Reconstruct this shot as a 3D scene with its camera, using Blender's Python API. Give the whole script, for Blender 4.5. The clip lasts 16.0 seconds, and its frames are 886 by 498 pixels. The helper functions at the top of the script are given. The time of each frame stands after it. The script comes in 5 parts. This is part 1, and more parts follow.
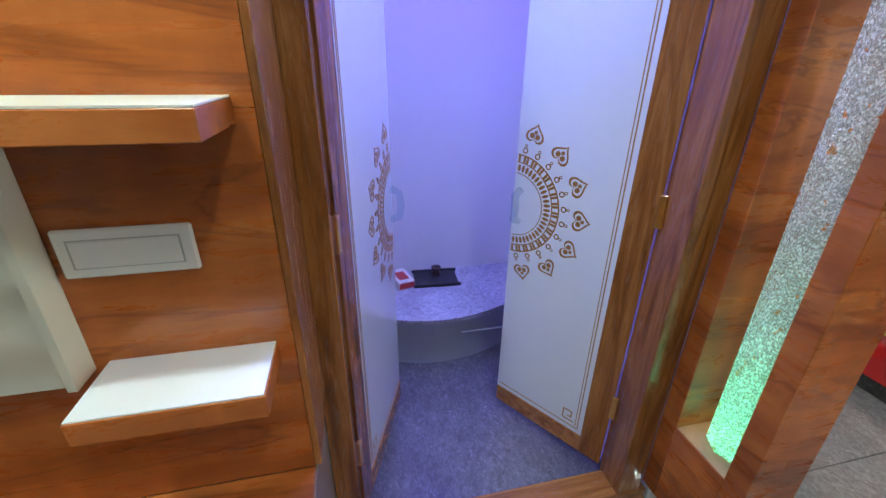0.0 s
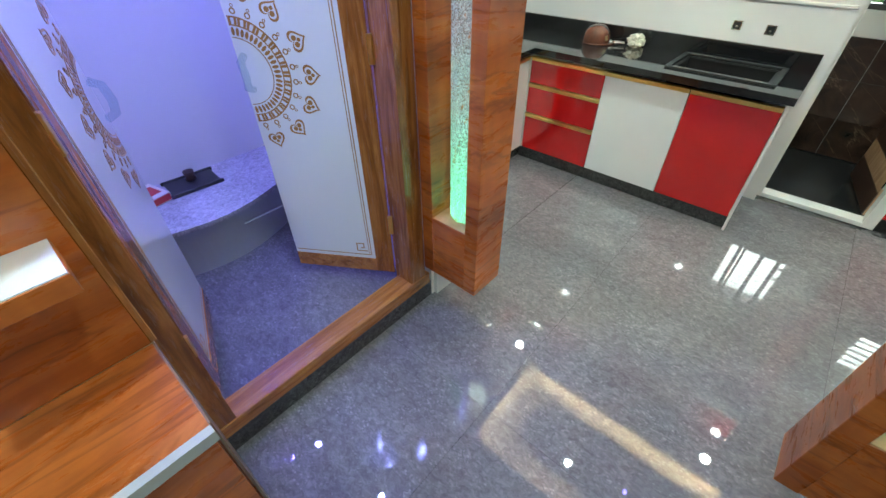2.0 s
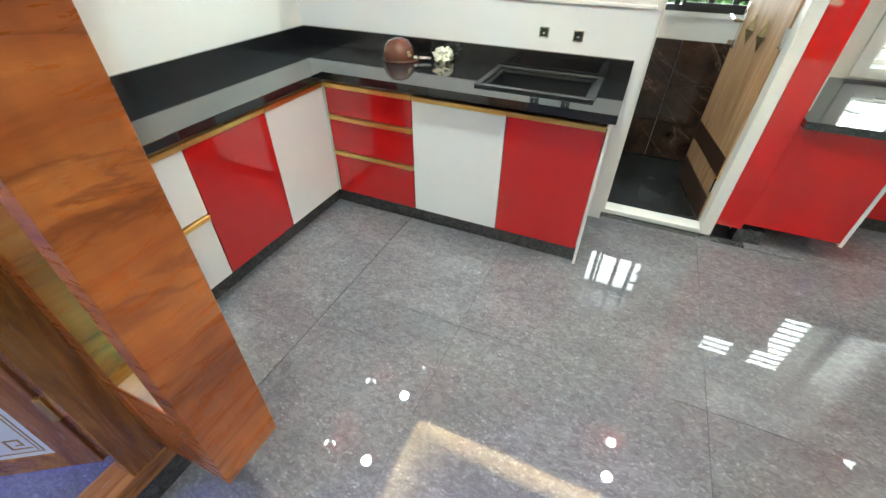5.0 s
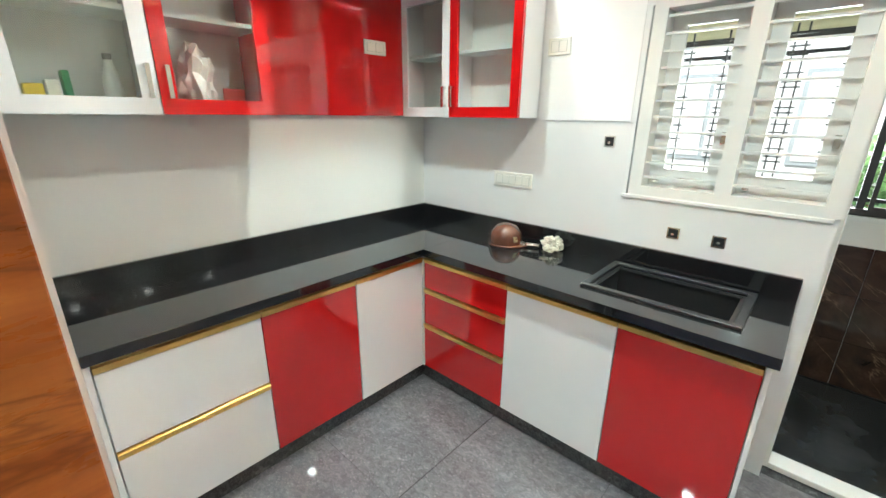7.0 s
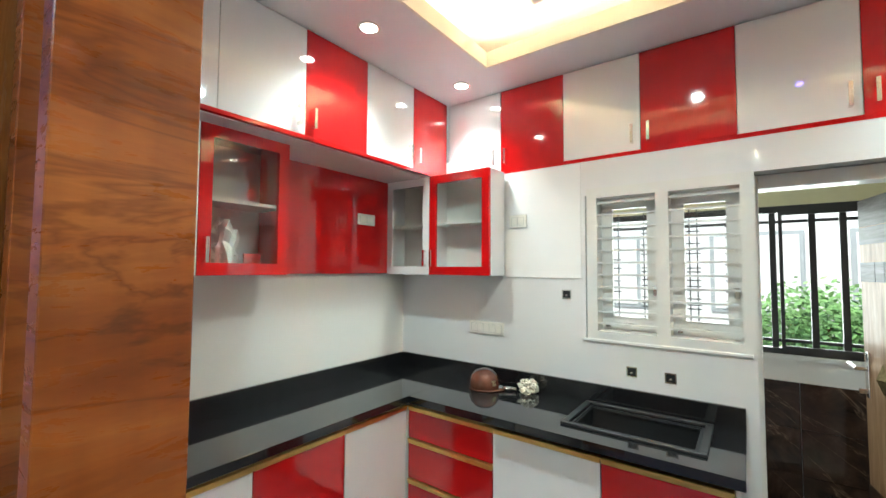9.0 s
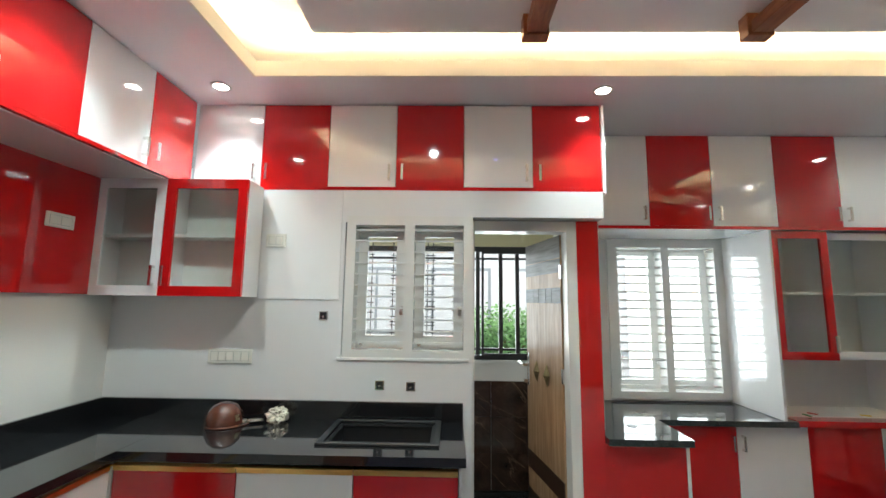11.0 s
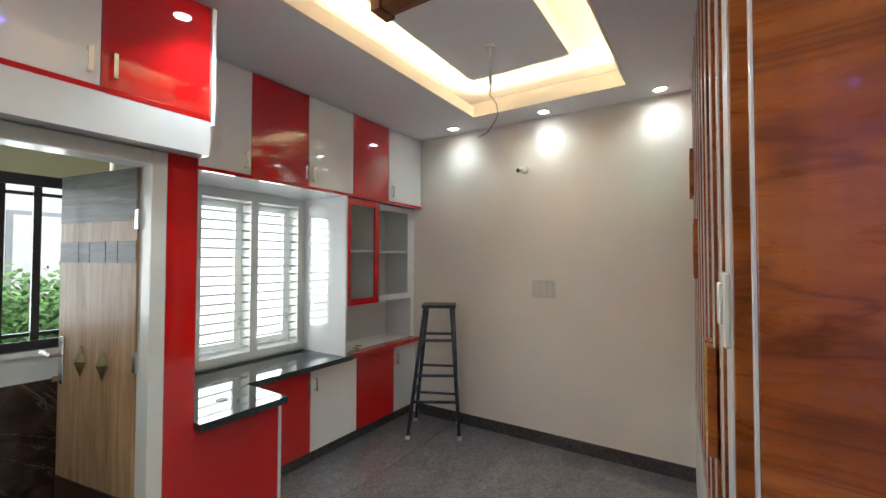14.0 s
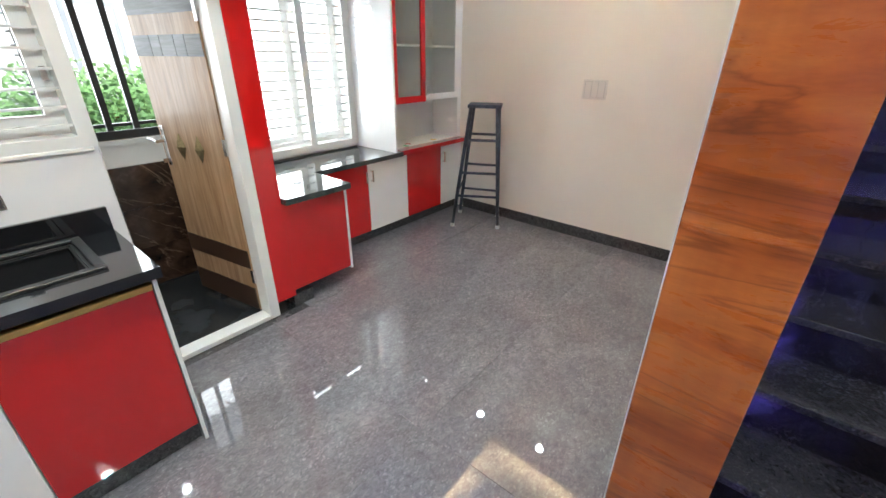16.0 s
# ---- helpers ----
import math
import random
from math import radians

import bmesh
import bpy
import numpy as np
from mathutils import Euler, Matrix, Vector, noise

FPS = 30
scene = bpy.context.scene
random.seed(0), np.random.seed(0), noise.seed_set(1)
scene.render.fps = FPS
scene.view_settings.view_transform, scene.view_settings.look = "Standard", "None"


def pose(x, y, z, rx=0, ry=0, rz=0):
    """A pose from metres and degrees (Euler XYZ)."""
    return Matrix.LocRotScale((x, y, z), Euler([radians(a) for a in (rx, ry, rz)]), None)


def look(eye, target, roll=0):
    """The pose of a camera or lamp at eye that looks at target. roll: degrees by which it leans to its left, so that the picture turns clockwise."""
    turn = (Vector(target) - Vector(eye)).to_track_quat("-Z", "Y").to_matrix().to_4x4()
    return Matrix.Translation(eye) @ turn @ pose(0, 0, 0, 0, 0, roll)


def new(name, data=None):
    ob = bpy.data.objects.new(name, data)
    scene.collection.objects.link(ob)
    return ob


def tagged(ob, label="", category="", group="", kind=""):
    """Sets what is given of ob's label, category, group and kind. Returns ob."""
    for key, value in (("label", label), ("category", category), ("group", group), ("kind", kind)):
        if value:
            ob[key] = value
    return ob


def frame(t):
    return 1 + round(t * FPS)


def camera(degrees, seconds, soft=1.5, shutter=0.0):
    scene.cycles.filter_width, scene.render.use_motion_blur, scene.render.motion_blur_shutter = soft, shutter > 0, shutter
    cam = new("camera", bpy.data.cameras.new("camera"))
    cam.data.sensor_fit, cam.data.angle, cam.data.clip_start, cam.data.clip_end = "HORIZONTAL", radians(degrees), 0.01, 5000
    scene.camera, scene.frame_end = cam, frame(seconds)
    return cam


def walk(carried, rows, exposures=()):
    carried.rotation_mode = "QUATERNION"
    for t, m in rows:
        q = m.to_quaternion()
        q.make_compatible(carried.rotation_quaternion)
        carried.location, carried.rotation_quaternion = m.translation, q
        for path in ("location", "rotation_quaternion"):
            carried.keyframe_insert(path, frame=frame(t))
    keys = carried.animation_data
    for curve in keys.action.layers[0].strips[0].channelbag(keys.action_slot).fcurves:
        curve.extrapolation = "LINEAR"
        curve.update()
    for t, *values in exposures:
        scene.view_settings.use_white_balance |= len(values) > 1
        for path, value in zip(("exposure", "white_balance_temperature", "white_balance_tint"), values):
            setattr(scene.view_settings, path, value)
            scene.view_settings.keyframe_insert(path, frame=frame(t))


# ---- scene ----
cam = camera(94.6, 16.0)
PATH = [
    (0, (0.432, 0.43, 1.625), (0.843, 2.206, 0.802), 0.7),
    (0.5, (0.411, 0.371, 1.621), (0.815, 1.934, 0.44), 0.1),
    (1, (0.42, 0.333, 1.619), (1.008, 1.761, 0.347), -0.2),
    (1.5, (0.401, 0.261, 1.621), (1.276, 1.53, 0.347), -0.9),
    (2, (0.328, 0.182, 1.617), (1.467, 1.21, 0.334), -0.7),
    (2.5, (0.252, 0.123, 1.631), (1.614, 0.852, 0.361), -0.3),
    (3, (0.229, 0.1, 1.648), (1.703, 0.543, 0.37), -0.4),
    (3.2, (0.255, 0.127, 1.625), (1.76, 0.479, 0.356), 0.0),
    (5.3, (1.332, 0.209, 1.491), (2.716, 0.977, 0.27), 0.3),
    (5.5, (1.41, 0.196, 1.509), (2.755, 1.081, 0.322), -0.1),
    (6, (1.541, 0.19, 1.532), (2.836, 1.31, 0.498), -0.0),
    (6.5, (1.572, 0.235, 1.55), (2.916, 1.456, 0.71), 0.3),
    (7, (1.571, 0.257, 1.551), (2.973, 1.54, 0.929), 0.5),
    (7.5, (1.553, 0.234, 1.555), (2.986, 1.581, 1.191), 0.6),
    (8, (1.494, 0.206, 1.568), (2.941, 1.579, 1.426), 0.5),
    (8.2, (1.454, 0.206, 1.566), (2.909, 1.577, 1.519), 0.4),
    (10.3, (1.11, 0.185, 1.606), (3.006, 0.781, 1.824), 0.3),
    (10.5, (1.129, 0.2, 1.561), (3.06, 0.664, 1.799), 0.5),
    (11, (1.191, 0.291, 1.53), (3.175, 0.334, 1.783), 0.7),
    (11.5, (1.237, 0.361, 1.537), (3.158, -0.14, 1.782), 0.7),
    (12, (1.283, 0.45, 1.537), (2.991, -0.56, 1.787), 0.7),
    (12.5, (1.316, 0.518, 1.545), (2.842, -0.752, 1.789), 0.5),
    (13, (1.422, 0.505, 1.549), (2.805, -0.925, 1.749), 0.4),
    (13.5, (1.551, 0.435, 1.554), (2.762, -1.145, 1.744), 0.3),
    (14, (1.635, 0.401, 1.543), (2.721, -1.277, 1.595), 0.1),
    (14.5, (1.652, 0.422, 1.533), (2.694, -1.274, 1.341), -0.1),
    (15, (1.607, 0.438, 1.533), (2.637, -1.226, 1.12), -0.4),
    (15.5, (1.554, 0.48, 1.52), (2.584, -1.114, 0.887), -0.6),
    (16, (1.475, 0.566, 1.537), (2.626, -0.828, 0.682), 0.4),
]
EXPOSURE = [(0.0, 1.4, 6500, 0), (0.5, 1.4, 6500, -2), (1.0, 1.4, 6500, -3), (2.0, 1.65, 6500, -6), (2.5, 1.85, 6500, -5), (3.0, 1.85, 6500, -4), (5.5, 2.02, 6450, 0), (6.1, 2.22, 6450, 1), (7.0, 1.85, 6450, 0), (8.0, 1.72, 6450, -1), (10.5, 0.98, 6400, 3), (11.5, 1.0, 6350, 4), (13.0, 0.82, 6350, 5), (14.0, 0.86, 6350, 5), (14.6, 0.95, 6350, 5), (15.0, 1.28, 6350, 5), (15.4, 1.42, 6350, 6), (16.0, 1.72, 6300, 8)]
walk(cam, [(t, look(eye, target, roll)) for t, eye, target, roll in PATH], EXPOSURE)

# ---- light ----
COOL = (0.84, 0.97, 1.0)
WARM = (1.0, 0.75, 0.43)
LAMP_POWER = 27.0
world = bpy.data.worlds.new("world")
scene.world = world
world.use_nodes = True
wn = world.node_tree.nodes
sky = wn.new("ShaderNodeTexSky")
sky.sky_type = "NISHITA"
sky.sun_disc = False
sky.sun_elevation, sky.sun_rotation = radians(55), radians(60)
world.node_tree.links.new(sky.outputs[0], wn["Background"].inputs[0])
wn["Background"].inputs[1].default_value = 0.11


def sun_lamp():
    d = bpy.data.lights.new("sun", "SUN")
    d.energy, d.angle, d.color = 2.4, radians(10), (1.0, 0.96, 0.9)
    ob = new("sun", d)
    ob.matrix_basis = look((-6, 4, 11), (6, 0, 0))
    return ob


def area(name, loc, target, sx, sy, power, colour, spread=180):
    d = bpy.data.lights.new(name, "AREA")
    d.shape, d.size, d.size_y, d.energy, d.color, d.spread = "RECTANGLE", sx, sy, power, colour, radians(spread)
    ob = new(name, d)
    ob.matrix_basis = look(loc, target)
    return ob


def spot(name, loc, power, colour, radius=0.03, wide=160):
    d = bpy.data.lights.new(name, "SPOT")
    d.energy, d.color, d.spot_size, d.spot_blend, d.shadow_soft_size = power, colour, radians(wide), 1.0, radius
    ob = new(name, d)
    ob.matrix_basis = look(loc, (loc[0], loc[1] + 1e-4, 0))
    return ob


HC = 2.755
sun_lamp()
# the last three are unseen hall lamps, added to brighten the hall side
LIGHTS = ((2.61, 1.65), (3.4, 1.64), (3.44, -0.575), (3.59, -2.8), (2.745, -2.82), (1.9, -2.83), (0.75, 0.1), (-0.1, 0.6), (-0.6, -1.2))
for x, y in LIGHTS:
    near_wall = y < -2.5
    power = LAMP_POWER * (0.14 if near_wall else 0.9 if y > 0.5 and x < 1 else 0.65 if x < 1 else 1.0)
    spot("downlight_lamp", (x, y, HC - 0.03), power, COOL, 0.045, 145 if near_wall else (104 if x > 3.3 else 128) if x > 1 else 165)
spot("panel_lamp", (2.54, 0.46, 2.84), LAMP_POWER, COOL)
# light of the cove strips
area("cove_lamp", (3.41, -0.62, HC + 0.1), (3.1, -0.62, HC + 0.5), 4.0, 0.05, 8.0, WARM, 140)
area("cove_lamp", (1.97, -0.62, HC + 0.1), (2.28, -0.62, HC + 0.5), 4.0, 0.05, 8.0, WARM, 140)
area("cove_lamp", (2.69, 1.51, HC + 0.1), (2.69, 1.2, HC + 0.5), 1.2, 0.05, 2.4, WARM, 140)
area("cove_lamp", (2.69, -2.75, HC + 0.1), (2.69, -2.44, HC + 0.5), 1.2, 0.05, 2.4, WARM, 140)
# daylight in the window openings
area("window_daylight", (5.1, -1.5, 1.45), (0, -1.4, 1.2), 1.7, 1.7, 27, (0.93, 0.98, 1.0), 160)
area("window_daylight", (6.0, 0.3, 1.7), (0, 0.2, 1.2), 2.2, 1.5, 22, (0.93, 0.98, 1.0), 160)
# prayer room light
spot("prayer_lamp", (0.9, 2.45, 2.6), 26, (0.2, 0.15, 1.0), 0.025, 155)
spot("prayer_lamp", (0.75, 1.6, 2.6), 22, (0.26, 0.3, 1.0), 0.025, 140)
spot("prayer_lamp", (1.0, 1.6, 2.6), 22, (0.26, 0.3, 1.0), 0.025, 140)

# ---- materials ----


def nodes_of(name):
    m = bpy.data.materials.new(name)
    m.use_nodes = True
    t = m.node_tree
    return m, t, t.nodes["Principled BSDF"]


def ramp(t, fac, stops):
    r = t.nodes.new("ShaderNodeValToRGB")
    e = r.color_ramp.elements
    while len(e) < len(stops):
        e.new(0.5)
    for k, (p, c) in enumerate(stops):
        e[k].position, e[k].color = p, (*c, 1)
    t.links.new(fac, r.inputs["Fac"])
    return r.outputs["Color"]


def coords(t, stretch=(1, 1, 1), own=False):
    co = t.nodes.new("ShaderNodeTexCoord")
    mp = t.nodes.new("ShaderNodeMapping")
    mp.inputs["Scale"].default_value = stretch
    t.links.new(co.outputs["Object"], mp.inputs["Vector"])
    if own:
        oi = t.nodes.new("ShaderNodeObjectInfo")
        ml = t.nodes.new("ShaderNodeMath")
        ml.operation = "MULTIPLY"
        ml.inputs[1].default_value = 37.0
        t.links.new(oi.outputs["Random"], ml.inputs[0])
        cx = t.nodes.new("ShaderNodeCombineXYZ")
        for k in range(3):
            t.links.new(ml.outputs[0], cx.inputs[k])
        t.links.new(cx.outputs[0], mp.inputs["Location"])
    return mp.outputs["Vector"]


def tex(t, vec, scale, detail=4, rough=0.5, distort=0.0):
    n = t.nodes.new("ShaderNodeTexNoise")
    n.inputs["Scale"].default_value, n.inputs["Detail"].default_value = scale, detail
    n.inputs["Roughness"].default_value, n.inputs["Distortion"].default_value = rough, distort
    t.links.new(vec, n.inputs["Vector"])
    return n.outputs["Fac"]


def mixc(t, a, b, fac, mode="MIX"):
    m = t.nodes.new("ShaderNodeMix")
    m.data_type, m.blend_type = "RGBA", mode
    if isinstance(fac, float):
        m.inputs[0].default_value = fac
    else:
        t.links.new(fac, m.inputs[0])
    t.links.new(a, m.inputs[6])
    t.links.new(b, m.inputs[7])
    return m.outputs[2]


def bumped(t, b, fac, strength, dist=0.002):
    bp = t.nodes.new("ShaderNodeBump")
    bp.inputs["Strength"].default_value, bp.inputs["Distance"].default_value = strength, dist
    t.links.new(fac, bp.inputs["Height"])
    t.links.new(bp.outputs["Normal"], b.inputs["Normal"])


def mat(name, base, rough=0.5, metal=0.0, coat=0.0, var=0.06, scale=6.0, bump=0.0, bscale=120.0, emit=None, power=0.0, smear=0.0):
    m, t, b = nodes_of(name)
    b.inputs["Metallic"].default_value = metal
    b.inputs["Roughness"].default_value = rough
    b.inputs["Coat Weight"].default_value = coat
    b.inputs["Coat Roughness"].default_value = 0.03
    v = coords(t)
    lo, hi = [max(0, c * (1 - var)) for c in base], [min(1, c * (1 + var)) for c in base]
    t.links.new(ramp(t, tex(t, v, scale, 5), ((0.3, lo), (0.7, hi))), b.inputs["Base Color"])
    if smear:
        r = ramp(t, tex(t, v, 9, 6, 0.6), ((0.3, (rough,) * 3), (0.75, (rough + smear,) * 3)))
        t.links.new(r, b.inputs["Roughness"])
    if bump:
        bumped(t, b, tex(t, v, bscale, 3), bump)
    if emit:
        b.inputs["Emission Color"].default_value = (*emit, 1)
        b.inputs["Emission Strength"].default_value = power
    return m


def wood(name, dark, mid, light, stretch, rough=0.3, big=1.0, coat=0.1, veins=0.0):
    m, t, b = nodes_of(name)
    b.inputs["Coat Weight"].default_value = coat
    v = coords(t, stretch, own=True)
    a = tex(t, v, 1.4 * big, 6, 0.62, 1.1)
    g = tex(t, v, 7 * big, 5, 0.7, 0.4)
    base = ramp(t, a, ((0.28, dark), (0.47, mid), (0.62, light), (0.78, mid)))
    if veins:
        # broad bands, and a faint ripple across the grain
        wide = ramp(t, tex(t, v, 0.55 * big, 3, 0.5, 0.8), ((0.34, (0.56, 0.46, 0.4)), (0.47, (0.95, 0.93, 0.9)), (0.6, (1.14, 1.12, 1.08))))
        base = mixc(t, base, wide, 0.85, "MULTIPLY")
        across = coords(t, (22, 22, 2.5), own=True)
        base = mixc(t, base, ramp(t, tex(t, across, 1.0, 3, 0.5), ((0.36, (0.84, 0.82, 0.8)), (0.62, (1.08, 1.08, 1.08)))), 0.6, "MULTIPLY")
    fine = ramp(t, g, ((0.35, (0.72, 0.68, 0.64)), (0.65, (1.08, 1.06, 1.03))))
    col = mixc(t, base, fine, 0.5 if veins else 0.75, "MULTIPLY")
    if veins:
        sb = t.nodes.new("ShaderNodeMath")
        sb.operation = "SUBTRACT"
        sb.inputs[1].default_value = 0.52
        t.links.new(tex(t, v, 1.1 * big, 5, 0.55, 1.6), sb.inputs[0])
        ab = t.nodes.new("ShaderNodeMath")
        ab.operation = "ABSOLUTE"
        t.links.new(sb.outputs[0], ab.inputs[0])
        col = mixc(t, col, ramp(t, ab.outputs[0], ((0.0, (0.42, 0.34, 0.28)), (0.03, (1, 1, 1)))), veins, "MULTIPLY")
    t.links.new(col, b.inputs["Base Color"])
    t.links.new(ramp(t, g, ((0.3, (rough + 0.1,) * 3), (0.7, (rough,) * 3))), b.inputs["Roughness"])
    bumped(t, b, g, 0.05, 0.001)
    return m


def granite(name, dark, mid, light, rough, flow=(1, 1, 1), fleck=0.5):
    m, t, b = nodes_of(name)
    v = coords(t, flow, own=True)
    base = ramp(t, tex(t, v, 46, 8, 0.78, 0.9), ((0.36, dark), (0.5, mid), (0.64, light)))
    vo = t.nodes.new("ShaderNodeTexVoronoi")
    vo.inputs["Scale"].default_value = 170
    t.links.new(v, vo.inputs["Vector"])
    # one crystal in six catches the light
    sep = t.nodes.new("ShaderNodeSeparateColor")
    t.links.new(vo.outputs["Color"], sep.inputs[0])
    fl = ramp(t, sep.outputs[0], ((0.82, (0.0, 0.0, 0.0)), (0.9, light), (1.0, tuple(min(1, c * 2.6) for c in light))))
    patch = ramp(t, tex(t, v, 9, 4, 0.6, 0.8), ((0.35, (0.15, 0.15, 0.15)), (0.65, (1, 1, 1))))
    fl = mixc(t, fl, patch, 1.0, "MULTIPLY")
    cloud = ramp(t, tex(t, v, 2.6, 5, 0.65, 0.8), ((0.3, (0.8, 0.79, 0.8)), (0.7, (1.16, 1.14, 1.15))))
    c1 = mixc(t, base, fl, fleck, "ADD")
    t.links.new(mixc(t, c1, cloud, 1.0, "MULTIPLY"), b.inputs["Base Color"])
    t.links.new(ramp(t, tex(t, v, 5, 5, 0.6), ((0.3, (rough,) * 3), (0.75, (rough * 1.5,) * 3))), b.inputs["Roughness"])
    b.inputs["Coat Weight"].default_value = 0.4
    b.inputs["Coat Roughness"].default_value = rough * 0.5
    return m


def marble(name):
    m, t, b = nodes_of(name)
    v = coords(t, (1, 1, 1), own=True)
    base = ramp(t, tex(t, v, 4, 7, 0.65, 1.5), ((0.3, (0.016, 0.009, 0.006)), (0.55, (0.05, 0.027, 0.018)), (0.75, (0.1, 0.06, 0.042))))
    co = t.nodes.new("ShaderNodeTexCoord")
    turn = t.nodes.new("ShaderNodeMapping")
    turn.inputs["Rotation"].default_value = (radians(-42), 0, 0)
    t.links.new(co.outputs["Object"], turn.inputs["Vector"])
    pull = t.nodes.new("ShaderNodeMapping")
    pull.inputs["Scale"].default_value = (1.0, 0.45, 2.6)
    t.links.new(turn.outputs["Vector"], pull.inputs["Vector"])
    n = tex(t, pull.outputs["Vector"], 1.7, 6, 0.6, 0.5)
    sb = t.nodes.new("ShaderNodeMath")
    sb.operation = "SUBTRACT"
    sb.inputs[1].default_value = 0.5
    t.links.new(n, sb.inputs[0])
    ab = t.nodes.new("ShaderNodeMath")
    ab.operation = "ABSOLUTE"
    t.links.new(sb.outputs[0], ab.inputs[0])
    vein = ramp(t, ab.outputs[0], ((0.0, (0.3, 0.2, 0.13)), (0.005, (0, 0, 0))))
    t.links.new(mixc(t, base, vein, 0.45, "ADD"), b.inputs["Base Color"])
    b.inputs["Roughness"].default_value = 0.1
    return m


def glass(name, tint=(0.93, 0.95, 0.94), gloss=0.03, clear=1.0):
    m, t, b = nodes_of(name)
    t.nodes.remove(b)
    out = t.nodes["Material Output"]
    tr = t.nodes.new("ShaderNodeBsdfTransparent")
    tr.inputs[0].default_value = (*tint, 1)
    gl = t.nodes.new("ShaderNodeBsdfGlossy")
    gl.inputs["Roughness"].default_value = gloss
    lw = t.nodes.new("ShaderNodeLayerWeight")
    lw.inputs["Blend"].default_value = 0.5
    pw = t.nodes.new("ShaderNodeMath")
    pw.operation = "POWER"
    pw.inputs[1].default_value = 4.0
    t.links.new(lw.outputs["Facing"], pw.inputs[0])
    fr = t.nodes.new("ShaderNodeMath")
    fr.operation = "MULTIPLY_ADD"
    fr.inputs[1].default_value, fr.inputs[2].default_value = 0.6, 0.045
    t.links.new(pw.outputs[0], fr.inputs[0])
    mx = t.nodes.new("ShaderNodeMixShader")
    t.links.new(fr.outputs[0], mx.inputs[0])
    t.links.new(tr.outputs[0], mx.inputs[1])
    t.links.new(gl.outputs[0], mx.inputs[2])
    t.links.new(mx.outputs[0], out.inputs["Surface"])
    return m


def bubble_rod(name):
    """Clear acrylic full of small bubbles; the green light from its foot is painted in as emission."""
    m, t, b = nodes_of(name)
    v = coords(t, (1, 1, 0.7))
    vo = t.nodes.new("ShaderNodeTexVoronoi")
    vo.inputs["Scale"].default_value = 330
    t.links.new(v, vo.inputs["Vector"])
    bumped(t, b, vo.outputs["Distance"], 0.8, 0.006)
    sep = t.nodes.new("ShaderNodeSeparateColor")
    t.links.new(vo.outputs["Color"], sep.inputs[0])
    # glints painted on single bubbles, most stay dark and clear
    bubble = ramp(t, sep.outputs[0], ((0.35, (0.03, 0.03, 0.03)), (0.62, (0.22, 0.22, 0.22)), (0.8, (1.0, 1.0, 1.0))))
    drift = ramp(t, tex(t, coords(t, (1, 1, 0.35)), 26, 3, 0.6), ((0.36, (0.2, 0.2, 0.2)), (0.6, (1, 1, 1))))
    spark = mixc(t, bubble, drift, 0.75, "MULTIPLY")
    t.links.new(ramp(t, sep.outputs[0], ((0.4, (0.95, 0.95, 0.95)), (0.8, (0.25, 0.25, 0.25)))), b.inputs["Transmission Weight"])
    b.inputs["Roughness"].default_value = 0.06
    b.inputs["IOR"].default_value = 1.3
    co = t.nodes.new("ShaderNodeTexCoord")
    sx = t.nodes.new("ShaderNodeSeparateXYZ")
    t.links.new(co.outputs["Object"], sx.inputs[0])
    # green foot light put into the emission, fading with height
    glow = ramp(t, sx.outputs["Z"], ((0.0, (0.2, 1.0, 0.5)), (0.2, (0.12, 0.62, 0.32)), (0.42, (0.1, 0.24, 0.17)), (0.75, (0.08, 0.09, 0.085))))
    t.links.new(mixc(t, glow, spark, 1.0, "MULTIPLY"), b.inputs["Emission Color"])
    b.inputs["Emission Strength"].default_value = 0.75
    fleck = ramp(t, tex(t, v, 42, 2), ((0.66, (0.85, 0.88, 0.87)), (0.7, (0.85, 0.28, 0.08))))
    t.links.new(fleck, b.inputs["Base Color"])
    return m


WALL = mat("wall_paint", (0.76, 0.75, 0.72), 0.5, bump=0.06, var=0.02, scale=2)
GLOSSWALL = mat("glossy_white_wall_laminate", (0.78, 0.78, 0.79), 0.12, coat=0.3, var=0.012, scale=2, smear=0.05)
CREAM = mat("cream_paint", (0.9, 0.865, 0.78), 0.55, bump=0.08, var=0.025, scale=1.5)
YELLOWP = mat("pale_yellow_paint", (0.78, 0.74, 0.5), 0.6, bump=0.05, var=0.02)
CEIL = mat("ceiling_paint", (0.85, 0.84, 0.87), 0.7, var=0.015, scale=2)
WHITE = mat("white_laminate", (0.88, 0.88, 0.89), 0.05, coat=1.0, var=0.01, smear=0.04)
RED = mat("red_laminate", (0.58, 0.008, 0.01), 0.05, coat=1.0, var=0.03, smear=0.04)
GOLD = mat("gold_profile", (0.83, 0.56, 0.19), 0.28, metal=1.0, var=0.05, scale=30)
CHROME = mat("brushed_steel", (0.72, 0.71, 0.69), 0.22, metal=1.0, var=0.05, scale=40)
WOODM = wood("orange_wood_laminate", (0.25, 0.058, 0.012), (0.43, 0.118, 0.024), (0.52, 0.168, 0.04), (0.8, 0.8, 4.2), 0.24, veins=0.65)
WOODTOP = wood("orange_wood_laminate_top", (0.25, 0.058, 0.012), (0.43, 0.118, 0.024), (0.52, 0.168, 0.04), (0.8, 4.2, 4.2), 0.24, veins=0.65)
WOODLIGHT = wood("light_wood_edge", (0.42, 0.2, 0.1), (0.5, 0.25, 0.13), (0.56, 0.3, 0.17), (2, 2, 6), 0.35)
